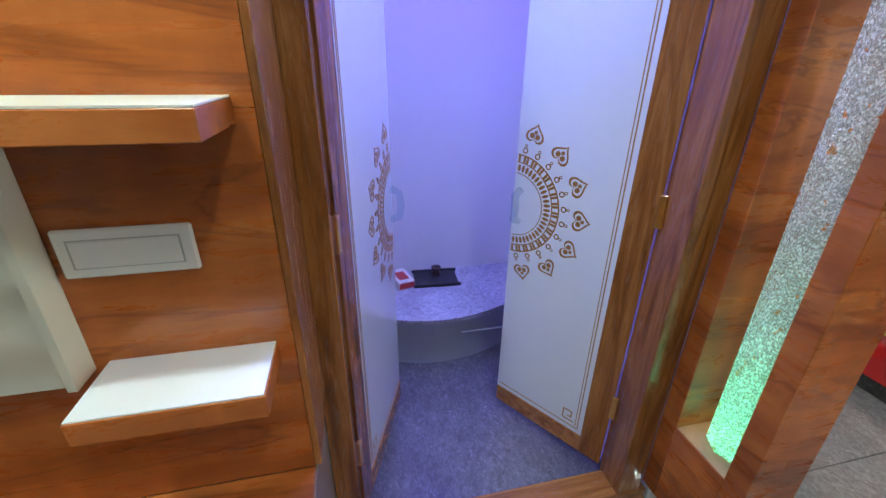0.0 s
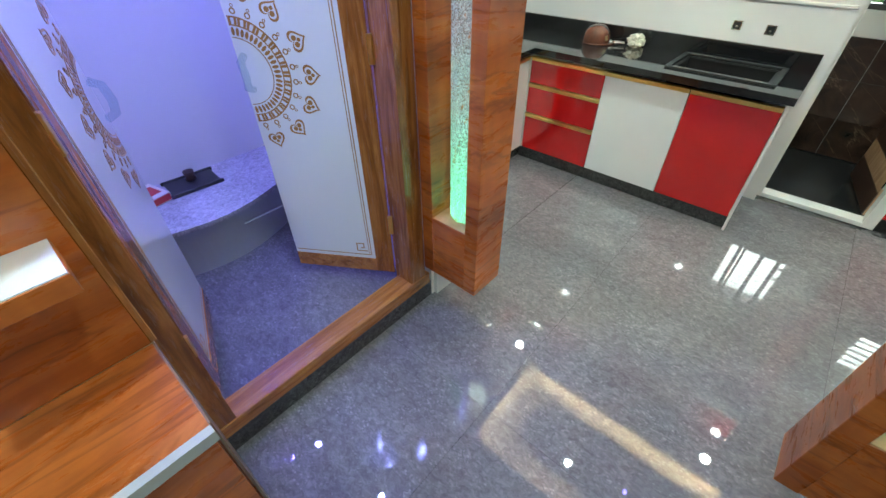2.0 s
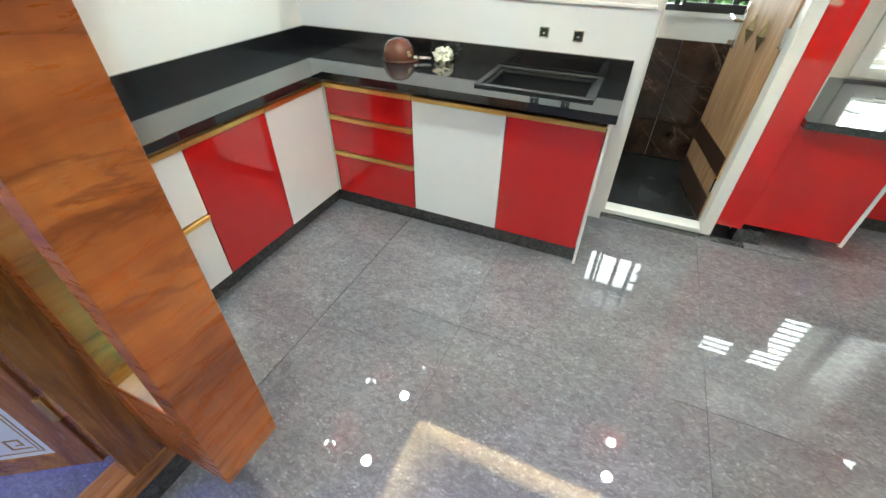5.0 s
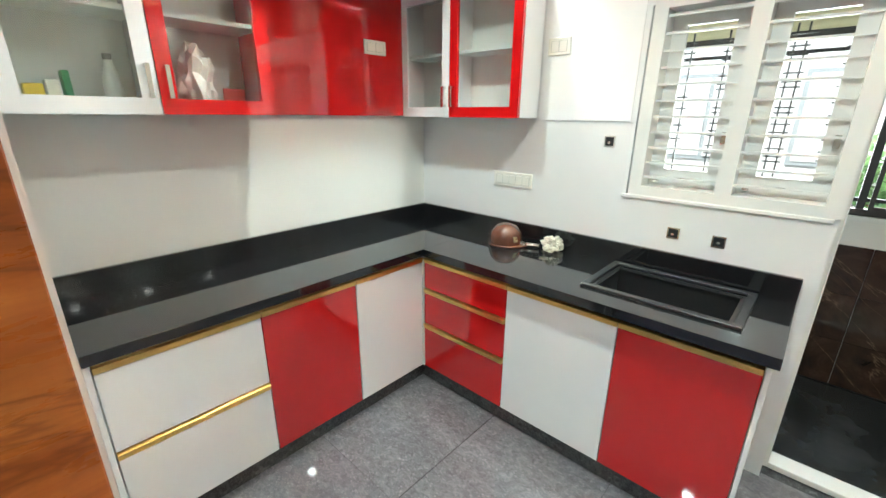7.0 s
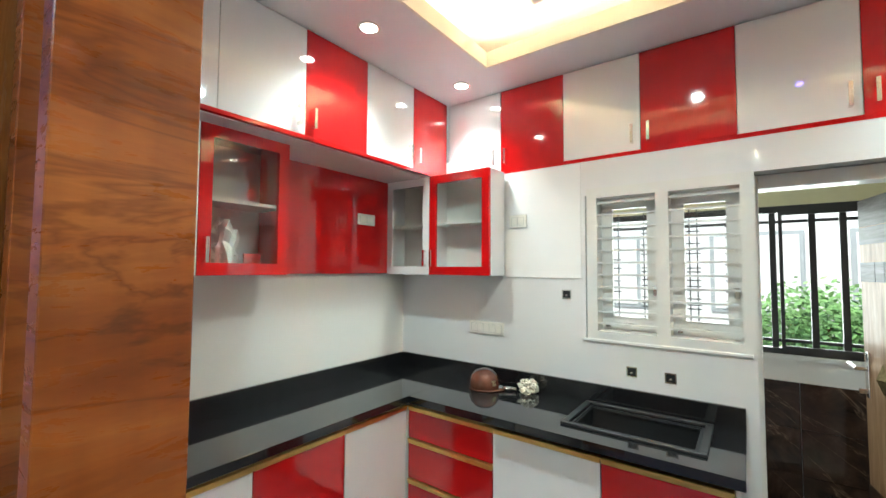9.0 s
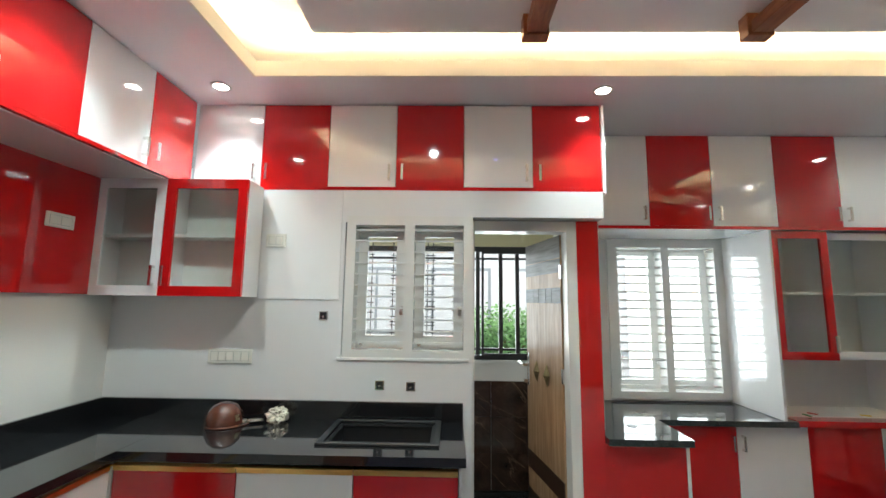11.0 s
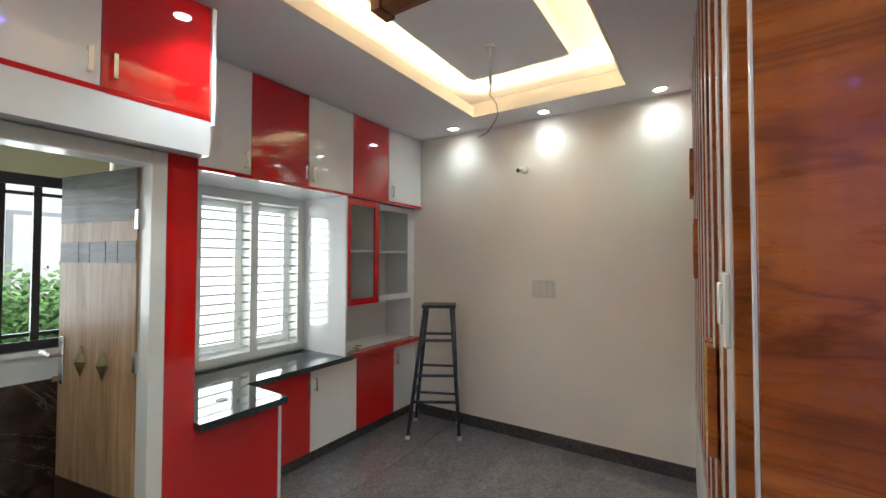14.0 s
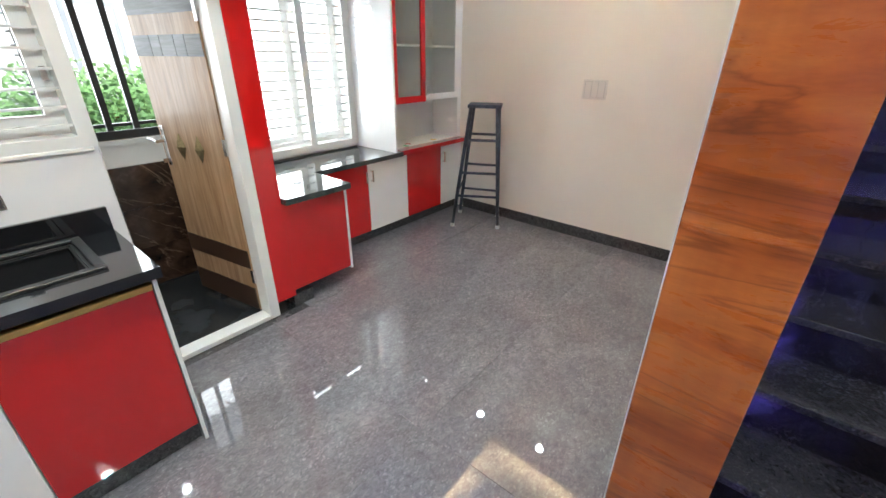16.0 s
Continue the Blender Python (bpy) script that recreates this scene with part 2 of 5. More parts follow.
TEAK = wood("varnished_teak", (0.1, 0.03, 0.008), (0.27, 0.095, 0.022), (0.4, 0.165, 0.045), (16, 16, 1.4), 0.2, coat=0.4)
TEAKX = wood("varnished_teak_crosswise", (0.2, 0.07, 0.016), (0.4, 0.16, 0.042), (0.52, 0.23, 0.065), (1.4, 16, 16), 0.2, coat=0.4)
LEAFWOOD = wood("door_veneer", (0.28, 0.14, 0.06), (0.42, 0.25, 0.13), (0.5, 0.33, 0.2), (14, 14, 0.9), 0.35)
LEAFGREY = wood("grey_veneer", (0.1, 0.1, 0.1), (0.15, 0.15, 0.155), (0.2, 0.2, 0.21), (1, 1, 14), 0.4)
LEAFDARK = mat("dark_door_band", (0.05, 0.025, 0.015), 0.3)
BEAMW = wood("beam_wood", (0.17, 0.05, 0.015), (0.26, 0.08, 0.025), (0.33, 0.12, 0.04), (2, 9, 9), 0.35)
GRANITE = granite("black_granite", (0.009, 0.009, 0.01), (0.012, 0.012, 0.013), (0.015, 0.015, 0.016), 0.05, fleck=0.03)
BAYSTONE = granite("dark_grey_granite", (0.012, 0.014, 0.015), (0.03, 0.033, 0.034), (0.055, 0.06, 0.06), 0.06, fleck=0.2)
# step granite twice: the tread copy is paler, with the light on top painted in
STEPTOP_LIT = granite("black_step_granite_lit", (0.012, 0.012, 0.015), (0.035, 0.034, 0.04), (0.06, 0.058, 0.066), 0.12, fleck=0.35)
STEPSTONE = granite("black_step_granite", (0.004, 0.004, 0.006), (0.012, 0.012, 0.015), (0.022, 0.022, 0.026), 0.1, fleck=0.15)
FLOORM = granite("grey_granite", (0.12, 0.116, 0.124), (0.168, 0.163, 0.173), (0.228, 0.223, 0.235), 0.012, (1, 0.6, 1), 0.2)
SKIRT = granite("dark_skirting_granite", (0.03, 0.03, 0.03), (0.06, 0.058, 0.06), (0.1, 0.1, 0.1), 0.2, fleck=0.2)
BENCHSTONE = granite("pale_grey_granite", (0.3, 0.3, 0.32), (0.45, 0.45, 0.48), (0.6, 0.6, 0.62), 0.15, fleck=0.2)
UTILFLOOR = mat("dark_slate_tile", (0.028, 0.03, 0.032), 0.25, var=0.5, scale=5, bump=0.1, bscale=30)
BLACK = mat("black_composite", (0.02, 0.02, 0.021), 0.38, var=0.15, scale=200, bump=0.1, bscale=400)
DARKFRAME = mat("dark_aluminium", (0.05, 0.05, 0.052), 0.35, metal=0.4)
FRAMEW = mat("white_enamel", (0.76, 0.76, 0.74), 0.25, var=0.02, bump=0.05, bscale=25)
PLASTIC = mat("white_switch_plastic", (0.8, 0.78, 0.72), 0.25, var=0.01)
CARCASS = mat("pale_carcass", (0.78, 0.78, 0.74), 0.4, var=0.02)
LED = mat("led_face", (0.9, 0.9, 0.9), emit=(1, 0.98, 0.94), power=22)
REDLED = mat("red_led_face", (0.9, 0.5, 0.4), emit=(1.0, 0.16, 0.08), power=14)
BLUELED = mat("blue_led_face", (0.5, 0.5, 0.9), emit=(0.18, 0.14, 1.0), power=20)
GREENLED = mat("green_led_panel", (0.5, 0.9, 0.7), emit=(0.3, 1.0, 0.72), power=0.9)
VIOLETPANEL = mat("violet_led_panel", (0.4, 0.35, 0.9), emit=(0.25, 0.2, 1.0), power=1.5)
VIOLETGAP = mat("violet_gap_light", (0.4, 0.35, 0.9), emit=(0.25, 0.2, 1.0), power=0.4)
MARBLE = marble("brown_marble")
PRAYERW = mat("white_door_laminate", (0.74, 0.76, 0.8), 0.14, coat=0.3, var=0.01)
DECAL = mat("bronze_decal", (0.36, 0.18, 0.05), 0.35, metal=0.3, var=0.1, scale=20)
BRONZE = mat("antique_bronze", (0.3, 0.23, 0.12), 0.45, metal=0.8, var=0.3, scale=60)
ACRYLIC = glass("clear_acrylic", (0.86, 0.93, 0.95), 0.02)
PANE = glass("cabinet_glass", (0.93, 0.95, 0.94))
WINGLASS = glass("window_glass", (0.97, 0.98, 0.98))
ROD = bubble_rod("bubble_acrylic")
LADDERM = mat("dusty_blue_black_steel", (0.05, 0.06, 0.085), 0.45, metal=0.5, var=0.5, scale=30, bump=0.15, bscale=90)
PAINTSPOT = mat("dried_paint_spots", (0.6, 0.6, 0.58), 0.7)
HELMETM = mat("brown_hard_hat", (0.11, 0.035, 0.02), 0.22, coat=0.3, var=0.3, scale=14)
CLOTHM = mat("off_white_cloth", (0.72, 0.68, 0.58), 0.9, bump=0.4, bscale=200)
YELLOWM = mat("yellow_print", (0.7, 0.5, 0.05), 0.5)
PAPER = mat("pale_paper", (0.7, 0.66, 0.55), 0.7)
GREENPR = mat("green_print", (0.05, 0.3, 0.12), 0.5)
REDPR = mat("red_print", (0.5, 0.05, 0.04), 0.5)
IVORYP = mat("ivory_wave_panel", (0.72, 0.69, 0.56), 0.5, var=0.03)
FACADE = mat("pale_house_render", (0.64, 0.63, 0.64), 0.8, var=0.05)
FACADEDARK = mat("grey_house_trim", (0.3, 0.32, 0.34), 0.7)
LEAFG = mat("leaf_green", (0.2, 0.36, 0.13), 0.5, var=0.45, scale=6)
GROUNDM = mat("yard_ground", (0.2, 0.17, 0.13), 0.9, var=0.2)
WIREM = mat("grey_wire", (0.35, 0.33, 0.31), 0.6)
EDGEBROWN = mat("brown_edge_band", (0.2, 0.13, 0.08), 0.4)
GREYEDGE = mat("grey_edge_band", (0.42, 0.43, 0.4), 0.4)

# ---- builders ----


def box(bm, x0, y0, z0, x1, y1, z1):
    v = [bm.verts.new(p) for p in ((x0, y0, z0), (x1, y0, z0), (x1, y1, z0), (x0, y1, z0), (x0, y0, z1), (x1, y0, z1), (x1, y1, z1), (x0, y1, z1))]
    for f in ((3, 2, 1, 0), (4, 5, 6, 7), (0, 1, 5, 4), (1, 2, 6, 5), (2, 3, 7, 6), (3, 0, 4, 7)):
        bm.faces.new([v[k] for k in f])


def boxes(*dims, bevel=0.0):
    bm = bmesh.new()
    for d in dims:
        box(bm, min(d[0], d[3]), min(d[1], d[4]), min(d[2], d[5]), max(d[0], d[3]), max(d[1], d[4]), max(d[2], d[5]))
    if bevel:
        bmesh.ops.bevel(bm, geom=list(bm.edges), offset=bevel, segments=1, affect="EDGES", clamp_overlap=True)
    return bm


def tube(points, radius, sides=8):
    """A round bar along the points."""
    bm = bmesh.new()
    rings = []
    pts = [Vector(p) for p in points]
    for k, p in enumerate(pts):
        d = (pts[min(k + 1, len(pts) - 1)] - pts[max(k - 1, 0)]).normalized()
        a = d.orthogonal().normalized() if not rings else (ref - d * ref.dot(d)).normalized()
        ref = a
        b = d.cross(a)
        rings.append([bm.verts.new(p + radius * (math.cos(2 * math.pi * j / sides) * a + math.sin(2 * math.pi * j / sides) * b)) for j in range(sides)])
    for r0, r1 in zip(rings, rings[1:]):
        for j in range(sides):
            bm.faces.new((r0[j], r0[(j + 1) % sides], r1[(j + 1) % sides], r1[j]))
    bm.faces.new(rings[0][::-1])
    bm.faces.new(rings[-1])
    return bm


def lathe(profile, centre, sides=20, caps=True):
    bm = bmesh.new()
    rings = []
    for r, z in profile:
        rings.append([bm.verts.new((centre[0] + r * math.cos(2 * math.pi * j / sides), centre[1] + r * math.sin(2 * math.pi * j / sides), centre[2] + z)) for j in range(sides)])
    for r0, r1 in zip(rings, rings[1:]):
        for j in range(sides):
            bm.faces.new((r0[j], r0[(j + 1) % sides], r1[(j + 1) % sides], r1[j]))
    if caps and profile[0][0] > 0:
        bm.faces.new(rings[0][::-1])
    if caps and profile[-1][0] > 0:
        bm.faces.new(rings[-1])
    bmesh.ops.remove_doubles(bm, verts=list(bm.verts), dist=1e-5)
    return bm


def moved(bm, m):
    bmesh.ops.transform(bm, matrix=m, verts=list(bm.verts))
    return bm


def part(name, bm, material, parent=None, label="", smooth=False):
    me = bpy.data.meshes.new(name)
    bm.normal_update()
    bm.to_mesh(me)
    bm.free()
    me.materials.append(material)
    if smooth:
        for p in me.polygons:
            p.use_smooth = True
    ob = new(name, me)
    if parent:
        ob.parent = parent
    if label:
        ob["label"] = label
    return ob


def thing(name, label, category, group="", kind=""):
    return tagged(new(name), label, category, group, kind)


def struct(name, bm, material, label, category):
    return tagged(part(name, bm, material), label, category, kind="structure")


# ---- structure ----
XE, YN, YS = 3.62, 2.32, -2.97
XB = 4.62
struct("floor", boxes((-3, -5, -0.12, XE + 0.1, 1.3, -0.004), (1.6, 1.3, -0.12, XE + 0.1, YN, -0.004), (XE + 0.1, YS, -0.12, XB, -0.62, -0.004)), SKIRT, "polished speckled grey granite floor slabs", "floor")
struct("wall_north", boxes((1.62, YN, 0, 3.9, YN + 0.15, 3.1)), WALL, "white painted plaster wall behind the kitchen counter", "wall")
struct("wall_south", boxes((1.42, YS - 0.15, 0, 4.9, YS, 3.1)), CREAM, "cream painted plaster wall", "wall")
struct("wall_east", boxes((XE, 0.935, 0, XE + 0.2, YN, 2.2), (XE, 0.2, 0, XE + 0.2, 0.935, 1.2), (XE, 0.2, 2.0, XE + 0.2, 0.935, 2.2),
       (XE, 0.17, 0, XE + 0.2, 0.2, 2.2), (XE, -0.62, 2.035, XE + 0.2, 0.17, 2.2), (XE, 0.2, 2.2, XE + 0.05, 0.3, 2.205)), GLOSSWALL, "glossy white laminated wall with a window and a door opening", "wall")
struct("wall_bay", boxes((XB, YS, 0, XB + 0.2, -0.62, 0.78), (XB, YS, 2.06, XB + 0.2, -0.62, 3.1), (XB, YS, 0.78, XB + 0.2, -2.05, 2.06), (XB, -1.0, 0.78, XB + 0.2, -0.62, 2.06), (3.832, -0.66, 0, XB, -0.6, 3.1)), WALL, "white wall of the window bay", "wall")
CX0, CX1, CY0, CY1 = 2.08, 3.3, -2.64, 1.4
ceil = struct("ceiling", boxes((-3, -5, HC, CX0, 3.2, HC + 0.06), (CX1, -5, HC, 4.9, 3.2, HC + 0.06), (CX0, -5, HC, CX1, CY0, HC + 0.06), (CX0, CY1, HC, CX1, 3.2, HC + 0.06),
       (-3, -5, 3.02, 4.9, 3.2, 3.1), (2.36, -2.22, 2.86, 3.08, 1.0, 2.94), (2.46, -2.12, 2.94, 2.98, 0.9, 3.02)), CEIL, "white gypsum false ceiling with a recessed cove and a dropped panel", "ceiling")
struct("trim_cove", boxes((CX0, CY0, HC - 0.004, CX0 + 0.014, CY1, HC + 0.085), (CX1 - 0.014, CY0, HC - 0.004, CX1, CY1, HC + 0.085), (CX0 + 0.014, CY0, HC - 0.004, CX1 - 0.014, CY0 + 0.014, HC + 0.085), (CX0 + 0.014, CY1 - 0.014, HC - 0.004, CX1 - 0.014, CY1, HC + 0.085)), CREAM, "cream lip round the lit ceiling cove", "trim")
struct("wall_prayer_side", boxes((1.5, 1.34, 0, 1.6, 2.9, 3.1)), WALL, "white side wall of the prayer room", "wall")
struct("wall_prayer_back", boxes((0.1, 2.74, 0, 1.5, 2.9, 3.1)), WALL, "white back wall of the prayer room", "wall")
struct("wall_prayer_left", boxes((0.1, 1.36, 0, 0.22, 2.74, 3.1)), WALL, "white left wall of the prayer room", "wall")
struct("floor_prayer", boxes((0.22, 1.3, 0, 1.5, 2.74, 0.1)), FLOORM, "raised grey granite floor of the prayer room", "floor")
struct("wall_hall_west", boxes((-3.1, -5, 0, -3, 3.2, 3.1)), CREAM, "cream wall of the hall", "wall")
struct("wall_hall_south", boxes((-3, -5.1, 0, 1.42, -5, 3.1)), CREAM, "cream wall of the hall", "wall")
struct("wall_hall_north", boxes((-3, 1.1, 0, 0.1, 1.2, 3.1), (0.1, 1.1, 0, 0.22, 1.36, 3.1), (0.22, 1.1, 0, 0.312, 1.36, 2.35), (0.22, 1.24, 2.35, 1.6, 1.36, 3.1), (1.44, 1.27, 0, 1.6, 1.36, 2.35)), WALL, "white hall wall round the prayer room door", "wall")
struct("baseboard_south", boxes((1.6, YS, 0, 4.1, YS + 0.012, 0.1), bevel=0.002), SKIRT, "dark granite skirting along the cream wall", "baseboard")
struct("baseboard_door", boxes((3.72, -0.74, 0, 3.86, -0.6, 0.085)), SKIRT, "dark granite skirting beside the door frame", "baseboard")

# ---- kitchen base units ----


def handle_v(name, x, y, z, parent, axis, out, size=0.1):
    """A flat D-shaped pull, standing upright; out: the way it stands off."""
    h = size / 2
    bm = bmesh.new()
    o = 0.024 * out
    if axis == "x":
        for d in ((x, y - 0.006, z - h, x + o, y + 0.006, z - h + 0.014), (x, y - 0.006, z + h - 0.014, x + o, y + 0.006, z + h), (x + o, y - 0.007, z - h, x + o + 0.007 * out, y + 0.007, z + h)):
            box(bm, min(d[0], d[3]), d[1], d[2], max(d[0], d[3]), d[4], d[5])
    else:
        for d in ((x - 0.006, y, z - h, x + 0.006, y + o, z - h + 0.014), (x - 0.006, y, z + h - 0.014, x + 0.006, y + o, z + h), (x - 0.007, y + o, z - h, x + 0.007, y + o + 0.007 * out, z + h)):
            box(bm, d[0], min(d[1], d[4]), d[2], d[3], max(d[1], d[4]), d[5])
    return part(name, bm, CHROME, parent, "brushed steel pull handle")


def base_unit(label, side, a, b, fronts, material):
    """A base unit between a and b along its wall, with fronts (z0, z1) below gold profiles."""
    u = thing("base_cabinet", label, "cabinet", "base cabinets under the black worktop")
    if side == "n":
        part("body", boxes((a, 1.82, 0.1, b, 2.3, 0.815)), CARCASS, u)
        for z0, z1 in fronts:
            f = part("front" if len(fronts) == 1 else "drawer_front", boxes((a + 0.002, 1.8, z0, b - 0.002, 1.819, z1), bevel=0.0015), material, u)
            part("gold_profile", boxes((a + 0.002, 1.794, z1 + 0.002, b - 0.002, 1.819, z1 + 0.03), (a + 0.002, 1.786, z1 + 0.022, b - 0.002, 1.794, z1 + 0.03), bevel=0.002), GOLD, f, "gold anodised grip profile")
    else:
        part("body", boxes((3.11, a, 0.1, 3.6, b, 0.815 if a > 1.0 else 0.62)), CARCASS, u)
        for z0, z1 in fronts:
            f = part("front" if len(fronts) == 1 else "drawer_front", boxes((3.09, a + 0.002, z0, 3.109, b - 0.002, z1), bevel=0.0015), material, u)
            part("gold_profile", boxes((3.084, a + 0.002, z1 + 0.002, 3.109, b - 0.002, z1 + 0.03), (3.076, a + 0.002, z1 + 0.022, 3.084, b - 0.002, z1 + 0.03), bevel=0.002), GOLD, f, "gold anodised grip profile")
    return u


base_unit("white glossy unit with two deep drawers and gold profiles", "n", 1.635, 2.17, ((0.1, 0.425), (0.46, 0.765)), WHITE)
base_unit("red glossy unit with one door and gold profile", "n", 2.17, 2.635, ((0.1, 0.765),), RED)
base_unit("white glossy corner unit with one door and gold profile", "n", 2.635, 3.085, ((0.1, 0.765),), WHITE)
base_unit("red glossy unit with three drawers and gold profiles", "e", 1.235, 1.79, ((0.1, 0.355), (0.39, 0.58), (0.615, 0.765)), RED)
base_unit("white glossy unit with one door and gold profile", "e", 0.715, 1.235, ((0.1, 0.765),), WHITE)
base_unit("red glossy unit with one door below the sink", "e", 0.252, 0.715, ((0.1, 0.765),), RED)
ep = thing("end_panel", "white laminated end panel of the sink run", "panel")
part("board", boxes((3.085, 0.235, 0.0, 3.6, 0.25, 0.815), bevel=0.001), WHITE, ep)
ep = thing("end_panel", "tall white laminated end panel beside the drawers", "panel")
part("board", boxes((1.615, 1.78, 0.0, 1.633, 2.3, 0.815), bevel=0.001), WHITE, ep)
cs = thing("corner_strip", "white corner filler strip between the two runs", "panel")
part("strip", boxes((3.086, 1.79, 0.1, 3.11, 1.82, 0.8)), CARCASS, cs)
struct("trim_plinth", boxes((1.635, 1.835, 0, 3.13, 1.85, 0.1), (3.12, 0.252, 0, 3.135, 1.835, 0.1)), SKIRT, "dark granite plinth below the base cabinets", "plinth")

w = thing("worktop", "polished black granite worktop in an L with upstands", "worktop")
part("slab", boxes((1.615, 1.755, 0.82, 3.6, 2.3, 0.86), bevel=0.002), GRANITE, w)
for d in ((3.05, 0.22, 0.82, 3.6, 0.36, 0.86), (3.05, 0.90, 0.82, 3.6, 1.755, 0.86), (3.05, 0.36, 0.82, 3.19, 0.90, 0.86), (3.54, 0.36, 0.82, 3.6, 0.90, 0.86)):
    part("slab", boxes(d), GRANITE, w)
part("upstand", boxes((1.615, 2.28, 0.86, 3.58, 2.3, 0.96), bevel=0.0015), GRANITE, w)
part("upstand", boxes((3.58, 0.22, 0.86, 3.6, 2.3, 0.96), bevel=0.0015), GRANITE, w)

sk = thing("kitchen_sink", "matt black composite sink with a ledge rim set in the worktop", "sink")
part("rim", boxes((3.17, 0.34, 0.86, 3.2, 0.92, 0.872), (3.535, 0.34, 0.86, 3.565, 0.92, 0.872), (3.2, 0.34, 0.86, 3.535, 0.37, 0.872), (3.2, 0.89, 0.86, 3.535, 0.92, 0.872), bevel=0.002), BLACK, sk)
part("ledge", boxes((3.2, 0.37, 0.845, 3.218, 0.89, 0.852), (3.517, 0.37, 0.845, 3.535, 0.89, 0.852), (3.2, 0.37, 0.845, 3.535, 0.388, 0.852), (3.2, 0.872, 0.845, 3.535, 0.89, 0.852)), BLACK, sk)
part("basin", boxes((3.2, 0.37, 0.64, 3.535, 0.89, 0.652), (3.2, 0.37, 0.652, 3.212, 0.89, 0.858), (3.523, 0.37, 0.652, 3.535, 0.89, 0.858), (3.212, 0.37, 0.652, 3.523, 0.382, 0.858), (3.212, 0.878, 0.652, 3.523, 0.89, 0.858)), BLACK, sk)
part("drain", lathe(((0.0, 0.0), (0.04, 0.0), (0.042, 0.004), (0.03, 0.002)), (3.37, 0.63, 0.653)), CHROME, sk, "steel drain")

# ---- loft cabinets ----


def loft_unit(label, side, a, b, z0, material, handle, x=0.0, depth=0.4):
    u = thing("loft_cabinet", label, "cabinet", "red and white loft cabinets below the ceiling")
    z1 = HC - 0.006
    if side == "n":
        part("body", boxes((a, 1.92, z0, b, 2.3, z1)), CARCASS, u)
        d = part("door", boxes((a + 0.0015, 1.9, z0 + 0.012, b - 0.0015, 1.919, z1), bevel=0.001), material, u)
        if handle:
            handle_v("handle", b - 0.04 if handle == "b" else a + 0.04, 1.9, z0 + 0.1, d, "y", -1)
        part("edge_strip", boxes((a, 1.896, z0 - 0.008, b, 1.92, z0 + 0.01)), RED, u, "red edge strip")
    else:
        part("body", boxes((x + 0.02, a, z0, x + depth, b, z1)), CARCASS, u)
        d = part("door", boxes((x, a + 0.0015, z0 + 0.012, x + 0.019, b - 0.0015, z1), bevel=0.001), material, u)
        if handle:
            handle_v("handle", x, a + 0.04 if handle == "a" else b - 0.04, z0 + 0.1, d, "x", -1)
        part("edge_strip", boxes((x - 0.006, a, z0 - 0.012, x + 0.02, b, z0 + 0.01)), RED, u, "red edge strip")
    return u


for a, b, m, h in ((3.24, 3.6, RED, "a"), (2.84, 3.24, WHITE, "b"), (2.44, 2.84, RED, "a"), (2.03, 2.44, WHITE, "b"), (1.62, 2.03, WHITE, "a")):
    loft_unit("glossy red loft cabinet above the wall units" if m is RED else "glossy white loft cabinet above the wall units", "n", a, b, 2.21, m, h)
for k in range(6):
    m = WHITE if k % 2 == 0 else RED
    loft_unit("glossy red loft cabinet over the window and door" if m is RED else "glossy white loft cabinet over the window and door", "e", 1.9 - 0.42 * (k + 1), 1.9 - 0.42 * k, 2.21, m, "a" if k % 2 == 0 else "b", 3.625, 0.3)
ep = thing("end_panel", "white end panel closing the loft cabinets", "panel")
part("board", boxes((3.615, -0.64, 2.19, 4.08, -0.622, HC - 0.006)), WHITE, ep)
for a, b, m, h in ((-1.12, -0.645, WHITE, "a"), (-1.57, -1.12, RED, "a"), (-2.02, -1.57, WHITE, "b"), (-2.47, -2.02, RED, "a"), (-2.965, -2.47, WHITE, "b")):
    loft_unit("glossy red loft cabinet above the window bay" if m is RED else "glossy white loft cabinet above the window bay", "e", a, b, 2.07, m, h, 4.085, 0.52)

# ---- glazed wall cabinets ----


